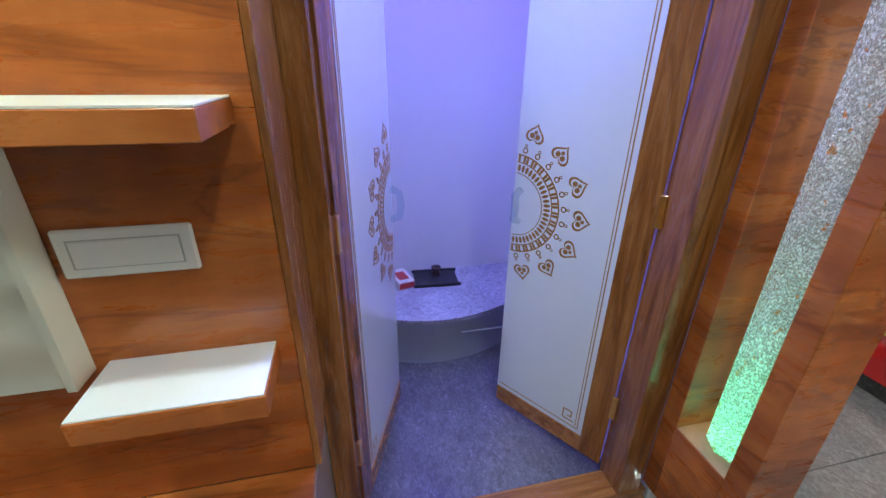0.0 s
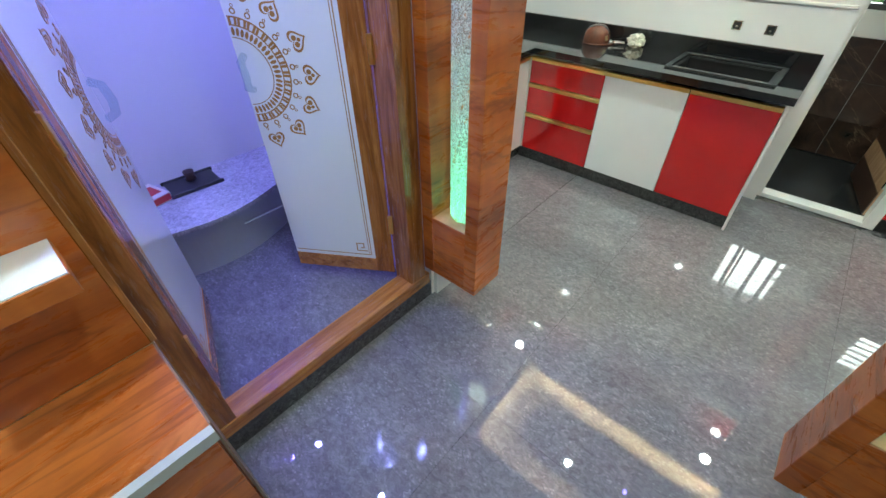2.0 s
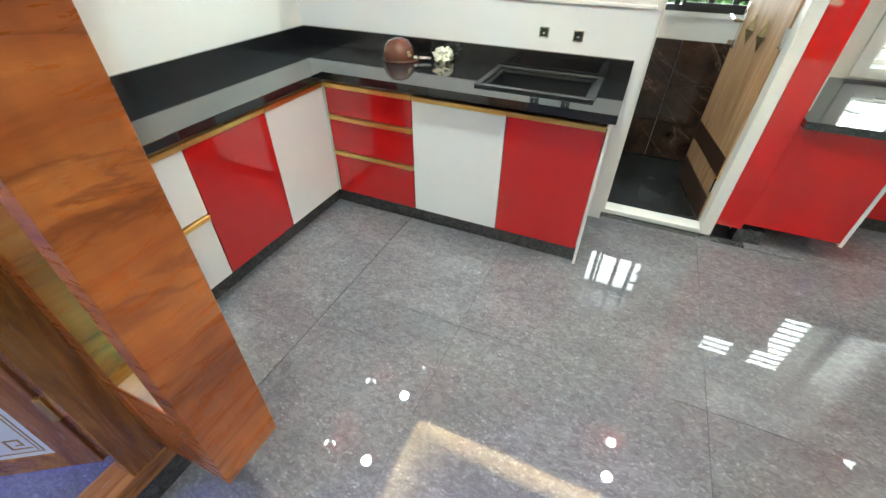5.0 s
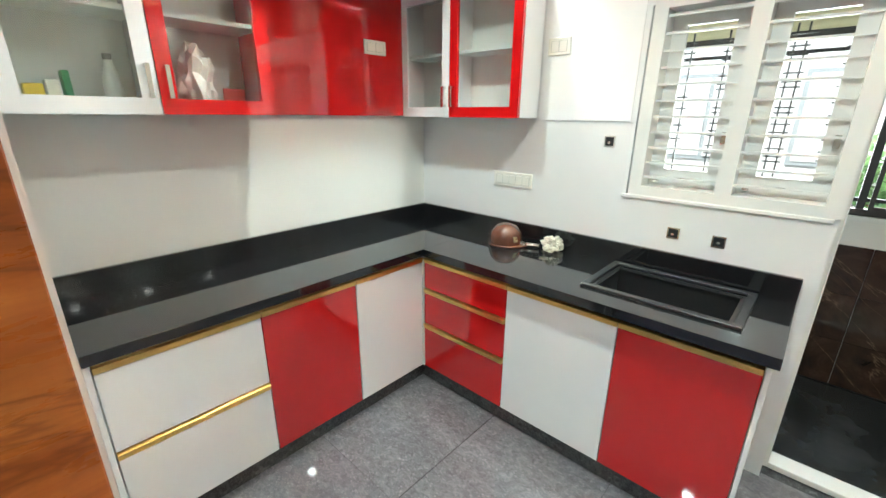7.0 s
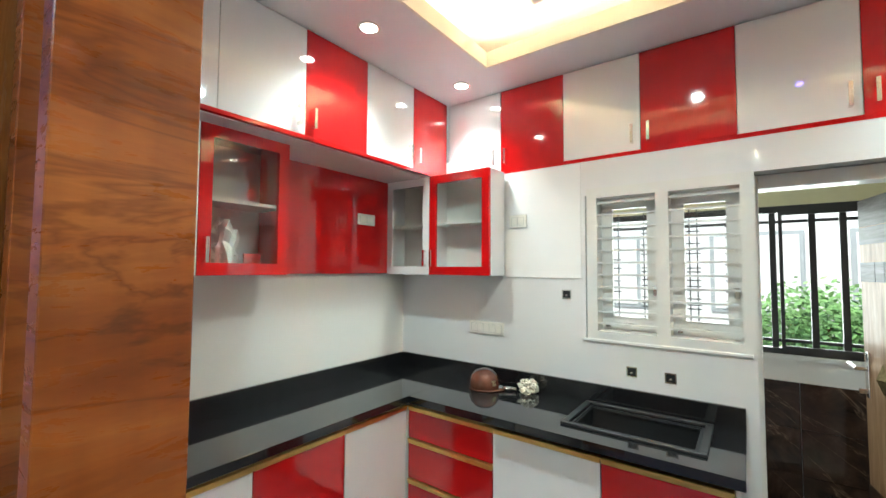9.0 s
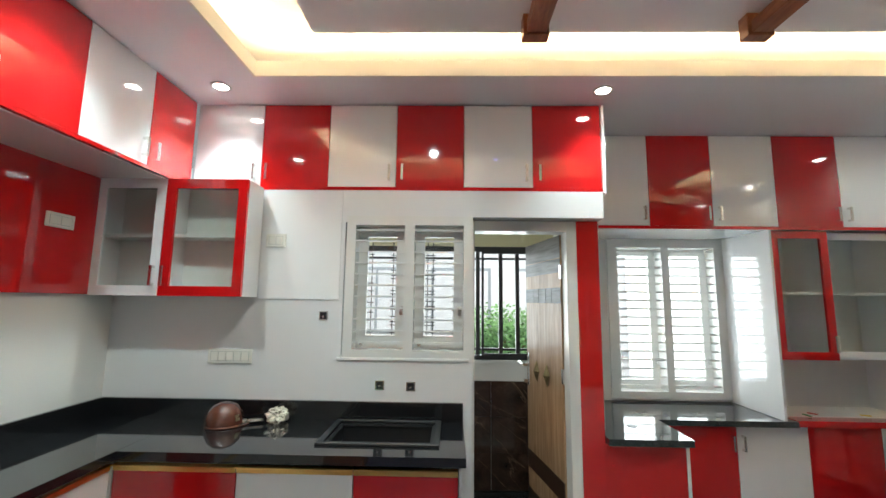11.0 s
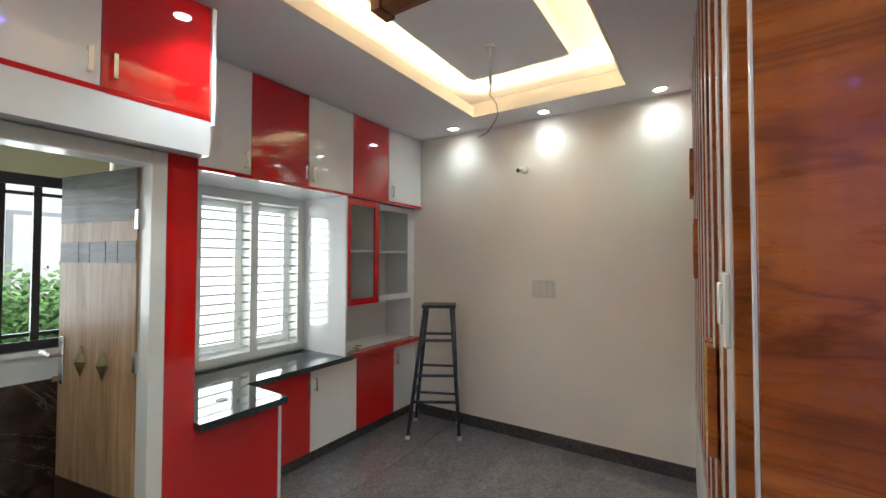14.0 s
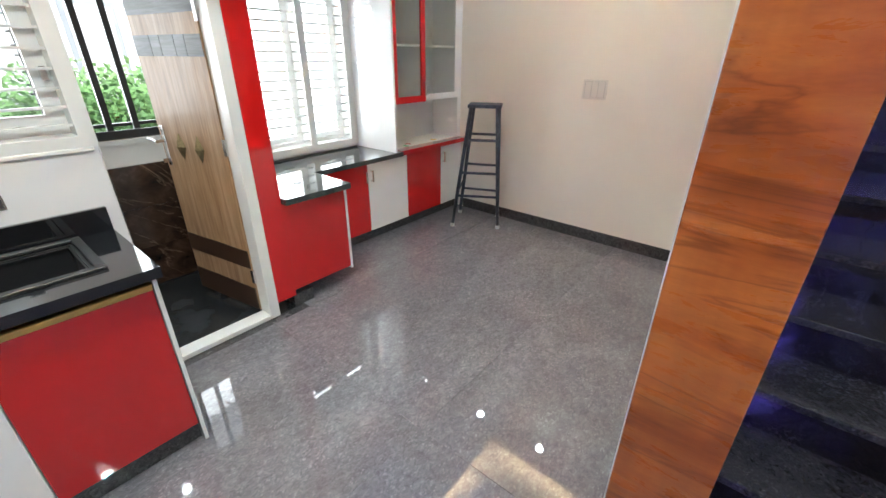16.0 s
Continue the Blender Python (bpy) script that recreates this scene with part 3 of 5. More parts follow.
def glazed_unit(label, side, a, b, z0, z1, material, handle, front, back, group):
    """A wall cabinet with a framed glass door: open carcass, a shelf, door frame, pane, pull."""
    u = thing("wall_cabinet", label, "cabinet", group)
    t, fw = 0.016, 0.055
    if side == "n":
        part("body", boxes((a, front + 0.02, z0, a + t, back, z1), (b - t, front + 0.02, z0, b, back, z1), (a + t, front + 0.02, z0, b - t, back, z0 + t), (a + t, front + 0.02, z1 - t, b - t, back, z1), (a + t, back - 0.008, z0 + t, b - t, back, z1 - t)), material if material is RED else WHITE, u)
        part("shelf", boxes((a + t, front + 0.03, (z0 + z1) / 2, b - t, back - 0.01, (z0 + z1) / 2 + 0.016)), CARCASS, u)
        part("back", boxes((a + t, back - 0.011, z0 + t, b - t, back - 0.0085, z1 - t)), CARCASS, u)
        d = part("door_frame", boxes((a + 0.002, front, z0, a + fw, front + 0.019, z1), (b - fw, front, z0, b - 0.002, front + 0.019, z1), (a + fw, front, z0, b - fw, front + 0.019, z0 + fw), (a + fw, front, z1 - fw, b - fw, front + 0.019, z1)), material, u)
        p = part("pane", boxes((a + fw, front + 0.008, z0 + fw, b - fw, front + 0.012, z1 - fw)), PANE, d, "clear glass pane")
        handle_v("handle", b - 0.03 if handle == "b" else a + 0.03, front, z0 + 0.11, d, "y", -1, 0.11)
    else:
        part("body", boxes((front + 0.02, a, z0, back, a + t, z1), (front + 0.02, b - t, z0, back, b, z1), (front + 0.02, a + t, z0, back, b - t, z0 + t), (front + 0.02, a + t, z1 - t, back, b - t, z1), (back - 0.008, a + t, z0 + t, back, b - t, z1 - t)), WHITE, u)
        part("shelf", boxes((front + 0.03, a + t, (z0 + z1) / 2, back - 0.01, b - t, (z0 + z1) / 2 + 0.016)), CARCASS, u)
        part("back", boxes((back - 0.011, a + t, z0 + t, back - 0.0085, b - t, z1 - t)), CARCASS, u)
        d = part("door_frame", boxes((front, a + 0.002, z0, front + 0.019, a + fw, z1), (front, b - fw, z0, front + 0.019, b - 0.002, z1), (front, a + fw, z0, front + 0.019, b - fw, z0 + fw), (front, a + fw, z1 - fw, front + 0.019, b - fw, z1)), material, u)
        p = part("pane", boxes((front + 0.008, a + fw, z0 + fw, front + 0.012, b - fw, z1 - fw)), PANE, d, "clear glass pane")
        handle_v("handle", front, a + 0.03 if handle == "a" else b - 0.03, z0 + 0.11, d, "x", -1, 0.11)
    p.visible_shadow = False
    return u


G1 = "glazed wall cabinets of the kitchen"
glazed_unit("white wall cabinet with a framed glass door", "n", 1.62, 2.03, 1.545, 2.2, WHITE, "b", 2.04, 2.3, G1)
glazed_unit("red wall cabinet with a framed glass door", "n", 2.03, 2.45, 1.545, 2.2, RED, "a", 2.04, 2.3, G1)
glazed_unit("narrow white wall cabinet with a glass door in the corner", "e", 1.905, 2.3, 1.54, 2.2, WHITE, "a", 3.41, 3.6, G1)
glazed_unit("red wall cabinet with glass door and white side", "e", 1.44, 1.905, 1.54, 2.2, RED, "b", 3.41, 3.6, G1)
rp = thing("wall_panel", "glossy red laminated panel between the wall cabinets", "panel")
part("board", boxes((2.45, 2.29, 1.545, 3.41, 2.312, 2.2), bevel=0.001), RED, rp)
fl = thing("filler_panel", "white underside panel below the loft cabinets", "panel")
part("board", boxes((1.62, 1.93, 2.2, 3.62, 2.3, 2.208)), WHITE, fl)

# things behind the cabinet glass
ob = thing("water_bottle", "small clear bottle with a grey cap in the cabinet", "bottle")
part("bottle_body", lathe(((0.0, 0), (0.028, 0.0), (0.03, 0.01), (0.028, 0.1), (0.014, 0.15), (0.012, 0.165)), (1.93, 2.2, 1.562)), CARCASS, ob, smooth=True)
part("cap", lathe(((0.0, 0.165), (0.014, 0.165), (0.014, 0.185), (0.0, 0.186)), (1.93, 2.2, 1.562)), WIREM, ob)
for x0, x1, z1, m, lab in ((1.69, 1.74, 0.075, YELLOWM, "yellow printed packet lying in the cabinet"), (1.745, 1.78, 0.09, PAPER, "pale cream packet standing in the cabinet"), (1.79, 1.81, 0.12, GREENPR, "green leaning card in the cabinet")):
    ob = thing("packet", lab, "packet")
    part("box", boxes((x0, 2.15, 1.562, x1, 2.22, 1.562 + z1), bevel=0.003), m, ob)
ob = thing("tray_stack", "low stack of silver trays in the cabinet", "tray")
part("tray", boxes((1.82, 2.12, 1.562, 1.905, 2.24, 1.575), (1.83, 2.13, 1.575, 1.895, 2.23, 1.585), bevel=0.002), CHROME, ob)


def crumple(name, centre, r, zs, seed, label, category, material, detail=3):
    bm = bmesh.new()
    bmesh.ops.create_icosphere(bm, subdivisions=detail, radius=1.0)
    for v in bm.verts:
        n = noise.noise(v.co * 2.1 + Vector((seed, 0, 0))) * 0.55 + noise.noise(v.co * 5.3 + Vector((0, seed, 0))) * 0.3
        v.co *= 1 + n
        v.co = Vector((v.co.x * r, v.co.y * r, max(0, v.co.z * 0.55 + 0.45) * zs))
    moved(bm, Matrix.Translation(centre))
    ob = thing(name, label, category)
    part("cloth", bm, material, ob, smooth=False)
    return ob


crumple("cloth_bundle", (2.2, 2.18, 1.563), 0.06, 0.24, 3, "white crumpled cloth bundle behind the glass", "cloth", CARCASS)
ob = thing("packet", "red and yellow snack packet behind the glass", "packet")
part("pouch", boxes((2.3, 2.16, 1.562, 2.38, 2.19, 1.6), bevel=0.006), YELLOWM, ob)
part("top_fold", boxes((2.295, 2.17, 1.6, 2.385, 2.18, 1.65), bevel=0.003), REDPR, ob)

# ---- counter things ----
hm = thing("hard_hat", "scuffed brown hard hat on the worktop", "helmet")
hx, hy = 3.455, 1.5
part("shell", lathe([(0.8 * r, 0.8 * z) for r, z in ((0.118, 0.0), (0.12, 0.012), (0.116, 0.05), (0.1, 0.09), (0.072, 0.12), (0.035, 0.135), (0.0, 0.139))], (hx, hy, 0.866), 28), HELMETM, hm, smooth=True)
bm = lathe([(0.8 * r, 0.8 * z) for r, z in ((0.1, 0.0), (0.124, 0.0), (0.126, 0.006), (0.118, 0.01))], (0, 0, 0), 28)
for v in bm.verts:
    if v.co.y < -0.02:
        v.co.y *= 1.3
part("brim", moved(bm, Matrix.Translation((hx, hy, 0.862)) @ Matrix.Rotation(radians(18), 4, "Z")), HELMETM, hm, smooth=True)
part("badge", moved(boxes((-0.014, -0.004, -0.016, 0.014, 0.004, 0.016), bevel=0.002), pose(hx - 0.03, hy - 0.083, 0.905, -18, 0, -18)), BRONZE, hm, "worn yellow badge")
part("strap", tube([(hx + 0.02, hy - 0.1, 0.872), (hx + 0.05, hy - 0.12, 0.87), (hx + 0.04, hy - 0.14, 0.868)], 0.006), BLACK, hm)
ch = thing("steel_tap_fitting", "short chrome pipe fitting lying on the worktop", "fitting")
part("pipe", tube([(3.47, 1.395, 0.874), (3.5, 1.31, 0.874)], 0.012, 12), CHROME, ch, smooth=True)
part("collar", tube([(3.466, 1.405, 0.875), (3.472, 1.388, 0.875)], 0.015, 12), CHROME, ch)
crumple("rag", (3.52, 1.24, 0.861), 0.05, 0.075, 9, "crumpled off-white rag on the black worktop", "cloth", CLOTHM, 4)

up = thing("wall_sheet", "glossy white laminate sheet above the splashback", "panel")
part("sheet", boxes((XE - 0.005, 0.958, 1.53, XE - 0.0005, 1.44, 2.195), bevel=0.001), WHITE, up)
# ---- switches and sockets ----


def plate(name, label, side, u0, u1, z0, z1, face, keys, category="switch plate"):
    """A wall plate with a raised frame and rocker keys. side: the wall whose face it sits on."""
    ob = thing(name, label, category)

    def at(a0, b0, a1, b1, d0, d1, bevel=0.0015):
        if side == "e":
            return boxes((face - d1, a0, b0, face - d0, a1, b1), bevel=bevel)
        if side == "n":
            return boxes((a0, face - d1, b0, a1, face - d0, b1), bevel=bevel)
        return boxes((a0, face + d0, b0, a1, face + d1, b1), bevel=bevel)

    part("plate", at(u0, z0, u1, z1, 0, 0.009, 0.003), PLASTIC, ob)
    m = 0.018
    wdt = (u1 - u0 - 2 * m) / max(1, keys)
    part("key_gap", at(u0 + m - 0.0015, z0 + 0.0145, u1 - m + 0.0015, z1 - 0.0145, 0.0092, 0.0097, 0), GREYEDGE, ob, "dark seam round the keys")
    for k in range(keys):
        part("rocker", at(u0 + m + wdt * k + 0.0012, z0 + 0.016, u0 + m + wdt * (k + 1) - 0.001, z1 - 0.016, 0.009, 0.012), PLASTIC, ob)
    return ob


plate("switch_plate", "long white switch and socket plate on the wall", "e", 1.45, 1.71, 1.155, 1.238, XE - 0.001, 5)
plate("switch_plate", "square white switch plate beside the red cabinet", "e", 1.29, 1.41, 1.84, 1.92, XE - 0.0055, 2)
plate("switch_plate", "white switch plate on the red panel", "n", 3.12, 3.275, 1.875, 1.95, 2.289, 2)
plate("switch_plate", "white switch plate on the cream wall", "s", 2.7, 2.9, 1.22, 1.37, YS, 3)
plate("switch_plate", "wide cream switch plate on the wood panel", "n", 0.028, 0.203, 1.342, 1.415, 1.049, 1)


def metal_box(y, z):
    ob = thing("socket_box", "open steel socket box in the white wall", "socket box", "open socket boxes")
    s = 0.026
    part("box", boxes((XE - 0.003, y - s, z - s, XE + 0.001, y - s + 0.006, z + s), (XE - 0.003, y + s - 0.006, z - s, XE + 0.001, y + s, z + s), (XE - 0.003, y - s + 0.006, z - s, XE + 0.001, y + s - 0.006, z - s + 0.006), (XE - 0.003, y - s + 0.006, z + s - 0.006, XE + 0.001, y + s - 0.006, z + s)), CHROME, ob)
    # flat black sheet painted in for the box's shaded hollow
    part("cavity", boxes((XE - 0.0015, y - s + 0.006, z - s + 0.006, XE + 0.0005, y + s - 0.006, z + s - 0.006)), BLACK, ob)
    part("screw", moved(lathe(((0.0, 0), (0.007, 0), (0.007, 0.006), (0.0, 0.007)), (0, 0, 0), 10), pose(XE - 0.001, y, z - 0.006, 0, -90, 0)), CHROME, ob)


for y, z in ((1.045, 1.437), (0.7, 1.045), (0.52, 1.04)):
    metal_box(y, z)
cam_ob = thing("security_camera", "small white bullet camera on the cream wall", "camera")
part("housing", tube([(2.96, YS + 0.02, 2.325), (2.99, YS + 0.09, 2.31)], 0.024, 14), PLASTIC, cam_ob, smooth=True)
part("lens", tube([(2.99, YS + 0.09, 2.31), (2.993, YS + 0.096, 2.309)], 0.018, 14), BLACK, cam_ob)
part("mount", tube([(2.955, YS, 2.32), (2.958, YS + 0.025, 2.325)], 0.03, 14), PLASTIC, cam_ob)

# ---- windows ----


def window(name, label, x, y0, y1, z0, z1, bars, deep, fw=0.06, mull=0.06, thin=0.005):
    """Two casements in a painted frame, with horizontal security bars on the room side."""
    wd = tagged(new(name), label, "window", kind="structure")
    ym = (y0 + y1) / 2
    part("window_frame", boxes((x, y0, z0, x + deep, y0 + fw, z1), (x, y1 - fw, z0, x + deep, y1, z1), (x, y0 + fw, z0, x + deep, y1 - fw, z0 + fw * 0.8), (x, y0 + fw, z1 - fw, x + deep, y1 - fw, z1), (x, ym - mull / 2, z0 + fw * 0.8, x + deep, ym + mull / 2, z1 - fw)), FRAMEW, wd)
    for a, b in ((y0 + fw, ym - mull / 2), (ym + mull / 2, y1 - fw)):
        c, d = z0 + fw * 0.8, z1 - fw
        s = 0.058
        xs = x + deep - 0.03
        cs = part("casement", boxes((xs, a, c, xs + 0.025, a + s, d), (xs, b - s, c, xs + 0.025, b, d), (xs, a + s, c, xs + 0.025, b - s, c + s * 1.3), (xs, a + s, d - s, xs + 0.025, b - s, d)), FRAMEW, wd)
        p = part("pane", boxes((xs + 0.01, a + s, c + s * 1.3, xs + 0.014, b - s, d - s)), WINGLASS, cs)
        p.visible_shadow = False
        n = bars
        for k in range(n):
            z = c + (d - c) * (k + 0.6) / n
            part("bar", boxes((x + 0.02, a, z - thin, x + 0.03, b, z + thin)), FRAMEW, wd)
        hd = part("stay", tube([(xs - 0.02, (a + b) / 2 - 0.05, c + 0.03), (xs - 0.025, (a + b) / 2, c + 0.04), (xs - 0.02, (a + b) / 2 + 0.04, c + 0.03)], 0.005, 6), CHROME, cs, "steel window pull")
        part("latch", boxes((xs - 0.02, a + 0.01, c + 0.2, xs, a + 0.03, c + 0.25)), CHROME, cs, "steel latch")
        part("catch", boxes((xs - 0.014, b - 0.045, c + 0.012, xs, b - 0.02, c + 0.036), bevel=0.002), CHROME, cs, "small square steel catch")
    return wd


window("window_1", "white painted two-light window with horizontal bars", XE - 0.006, 0.165, 0.925, 1.2, 2.037, 11, 0.13, 0.055, 0.06, 0.005)
w1 = bpy.data.objects["window_1"]
for y0, rungs in ((0.66, 17), (0.83, 9), (0.44, 17), (0.27, 12)):
    gx, gz0, gz1 = XE + 0.17, 1.31, 1.9
    dims = [(gx, y, gz0, gx + 0.008, y + 0.006, gz1) for y in (y0, y0 - 0.035)]
    for k in range(rungs):
        z = gz0 + 0.02 + (gz1 - gz0 - 0.04) * k / rungs + (0.012 if k % 3 == 1 else 0.0)
        dims.append((gx + 0.001, y0 - 0.047, z, gx + 0.007, y0 + 0.018, z + 0.006))
    part("grille_ladder", boxes(*dims), DARKFRAME, w1, "thin dark iron ladder outside the glass")
struct("trim_sill", boxes((XE - 0.009, 0.185, 1.182, XE - 0.001, 0.955, 1.2), bevel=0.003), FRAMEW, "white sill moulding below the kitchen window", "trim")
window("window_2", "white painted bay window with thin horizontal bars", XB - 0.03, -1.941, -1.0, 0.78, 2.06, 17, 0.15, 0.07, 0.06, 0.0065)

# ---- door to the utility ----
dw = tagged(new("door_1"), "white door frame with an open wood-grain door", "door", kind="structure")
DX = 3.705
part("door_frame", boxes((DX, 0.15, 0.0, DX + 0.12, 0.198, 2.03), (DX, -0.478, 0.0, DX + 0.12, -0.415, 2.03), (DX, -0.415, 1.965, DX + 0.12, 0.15, 2.03), bevel=0.003), FRAMEW, dw)
part("sill_strip", boxes((DX, -0.415, 0.0, DX + 0.1, 0.15, 0.03), bevel=0.003), FRAMEW, dw, "white painted threshold")
LW, LH = 0.62, 1.935
leaf_m = pose(3.82, -0.405, 0.03, 0, 0, 10)


def leaf_piece(name, d, material, parent, label="", bevel=0.0):
    return part(name, moved(boxes(d, bevel=bevel), leaf_m), material, parent, label)


lf = leaf_piece("door_leaf", (0, -0.035, 0, LW, 0, LH), LEAFWOOD, dw, "wood-grain door leaf with grey bands")
leaf_piece("top_band", (0.002, 0, LH - 0.147, LW - 0.002, 0.003, LH - 0.002), LEAFGREY, lf)
leaf_piece("top_band", (0.002, 0, LH - 0.242, LW - 0.002, 0.003, LH - 0.151), LEAFGREY, lf)
for k, (a, b) in enumerate(((0.002, 0.135), (0.14, 0.23), (0.235, 0.36), (0.365, 0.455), (0.46, 0.618))):
    leaf_piece("inlay", (a, 0, LH - 0.44, b, 0.003, LH - 0.338), LEAFGREY, lf)
leaf_piece("low_band", (0.002, 0, 0.3, LW - 0.002, 0.004, 0.42), LEAFDARK, lf)
leaf_piece("kick_band", (0.002, 0, 0.002, LW - 0.002, 0.004, 0.16), LEAFDARK, lf)
for x in (0.24, 0.42):
    bm = bmesh.new()
    r = [bm.verts.new(p) for p in ((x, 0.002, 0.93), (x + 0.045, 0.002, 1.01), (x, 0.002, 1.09), (x - 0.045, 0.002, 1.01))]
    top = bm.verts.new((x, 0.03, 1.01))
    for k in range(4):
        bm.faces.new((r[k], top, r[(k + 1) % 4]))
    bmesh.ops.recalc_face_normals(bm, faces=list(bm.faces))
    part("diamond_stud", moved(bm, leaf_m), BRONZE, lf, "brass diamond stud")
part("lock_plate", moved(boxes((LW - 0.055, 0, 0.88, LW - 0.02, 0.006, 1.12), bevel=0.002), leaf_m), CHROME, lf, "steel lock plate")
part("lever", moved(tube([(LW - 0.037, 0.0, 1.03), (LW - 0.037, 0.05, 1.03), (LW + 0.04, 0.055, 1.045)], 0.01), leaf_m), CHROME, lf, "steel lever handle")
part("key", moved(boxes((LW - 0.04, 0.006, 0.9, LW - 0.034, 0.04, 0.925)), leaf_m), CHROME, lf)
for z in (0.2, 1.0, 1.65):
    part("hinge", moved(boxes((-0.014, -0.01, z, 0.01, 0.006, z + 0.09)), leaf_m), CHROME, dw, "steel hinge")

# ---- utility room ----
UX = 4.77
struct("floor_utility", boxes((XE + 0.1, -0.6, -0.12, UX + 0.2, 1.6, -0.006)), UTILFLOOR, "dark slate tiled utility floor", "floor")
struct("wall_utility_east", boxes((UX, -0.6, 0, UX + 0.2, 1.6, 1.01)), WALL, "white utility wall below a grilled opening", "wall")
struct("wall_utility_head", boxes((UX, -0.6, 2.01, UX + 0.2, 1.6, 2.9)), YELLOWP, "pale yellow utility wall above a grilled opening", "wall")
struct("wall_utility_north", boxes((XE + 0.2, 1.6, 0, UX, 1.7, 2.9)), WALL, "pale yellow utility wall", "wall")
struct("ceiling_utility", boxes((XE + 0.2, -0.6, 2.32, UX + 0.2, 1.6, 2.4)), YELLOWP, "pale yellow utility ceiling", "ceiling")
sl = struct("trim_utility_sill", boxes((UX - 0.03, -0.6, 1.01, UX + 0.2, 1.6, 1.04)), FRAMEW, "white ledge below the utility window", "trim")
gw = tagged(new("window_3"), "dark aluminium sliding window with upright bars", "window", kind="structure")
part("window_frame", boxes((UX, -0.6, 1.04, UX + 0.06, 1.6, 1.075), (UX, -0.6, 1.965, UX + 0.06, 1.6, 2.01), (UX, 1.55, 1.075, UX + 0.06, 1.6, 1.965), (UX, -0.6, 1.075, UX + 0.06, -0.55, 1.965), (UX + 0.06, -0.6, 1.9, UX + 0.08, 1.6, 1.92), (UX + 0.06, -0.6, 1.11, UX + 0.08, 1.6, 1.13)), DARKFRAME, gw)
part("sash_rail", boxes((UX - 0.02, -0.6, 1.075, UX, 0.03, 1.095), (UX - 0.02, -0.6, 1.945, UX, 0.03, 1.965), (UX - 0.02, 0.01, 1.095, UX, 0.03, 1.945)), DARKFRAME, gw)
for y in (-0.43, -0.285, -0.14, 0.06):
    part("upright", boxes((UX + 0.02, y - 0.017, 1.075, UX + 0.05, y + 0.017, 1.965)), DARKFRAME, gw)

# ---- window bay units ----
lc = thing("low_cabinet", "red glossy low unit beside the door with a white side board", "cabinet", "low cabinets of the window bay")
part("front", boxes((3.72, -1.08, 0.12, 3.74, -0.616, 0.72), bevel=0.001), RED, lc)
part("side_board", boxes((3.72, -1.1, 0.1, 4.14, -1.081, 0.72)), WHITE, lc, "white side board")
part("body", boxes((3.74, -1.08, 0.12, 4.14, -0.67, 0.715)), CARCASS, lc)
rs = thing("pilaster", "tall glossy red strip beside the door frame", "panel")
part("board", boxes((3.715, -0.615, 0.085, 3.733, -0.48, 2.034), bevel=0.001), RED, rs)
part("core", boxes((3.7335, -0.615, 0.085, 3.83, -0.481, 2.033)), CARCASS, rs)
for a, b, m, h in ((-1.66, -1.1, RED, "a"), (-2.14, -1.66, WHITE, "b"), (-2.63, -2.14, RED, ""), (-2.965, -2.63, WHITE, "b")):
    lc = thing("low_cabinet", "red glossy low cabinet under the bay counter" if m is RED else "white glossy low cabinet under the bay counter", "cabinet", "low cabinets of the window bay")
    part("body", boxes((4.17, a, 0.1, XB, b, 0.72)), CARCASS, lc)
    d = part("door", boxes((4.15, a + 0.002, 0.1, 4.169, b - 0.002, 0.718), bevel=0.001), m, lc)
    if h:
        handle_v("handle", 4.15, a + 0.035 if h == "a" else b - 0.035, 0.6, d, "x", -1, 0.1)
struct("trim_bay_plinth", boxes((4.2, YS, 0, 4.22, -1.1, 0.1)), SKIRT, "dark granite plinth below the bay cabinets", "plinth")
bc = thing("bay_counter", "polished dark granite counter with a stepped front", "worktop")
part("slab", boxes((3.66, -1.1, 0.722, 4.08, -0.617, 0.76), (4.08, -2.03, 0.722, XB, -0.66, 0.76)), BAYSTONE, bc)
# black disc on the slab imitates the dark inside of a hole
part("cable_hole", lathe(((0.0, 0.0), (0.026, 0.0), (0.03, 0.002), (0.0, 0.003)), (3.92, -0.86, 0.7605)), BLACK, bc, "black disc standing in for the dark of a round cable hole")
rt = thing("red_shelf_top", "red laminated top of the end cabinets", "worktop")
part("board", boxes((4.1, -2.965, 0.722, XB, -2.033, 0.762), bevel=0.001), RED, rt)
part("inlay", boxes((4.2, -2.95, 0.7625, XB, -2.05, 0.766)), CARCASS, rt, "pale top sheet")
tb = thing("side_board", "tall white glossy board beside the bay window", "panel")
part("board", boxes((4.085, -1.96, 0.762, XB, -1.942, 2.06)), WHITE, tb)
nb = thing("niche_back", "pale back board of the open niche", "panel")
part("board", boxes((4.5, -2.96, 0.766, 4.52, -1.962, 1.16)), CARCASS, nb)
part("side", boxes((4.17, -2.965, 0.766, 4.5, -2.912, 2.06)), WHITE, nb)
G2 = "glazed wall cabinets beside the bay window"
glazed_unit("red framed glass cabinet beside the bay window", "e", -2.365, -1.962, 1.16, 2.055, RED, "a", 4.105, 4.5, G2)
glazed_unit("white framed glass cabinet beside the cream wall", "e", -2.91, -2.365, 1.16, 2.055, WHITE, "b", 4.165, 4.5, G2)
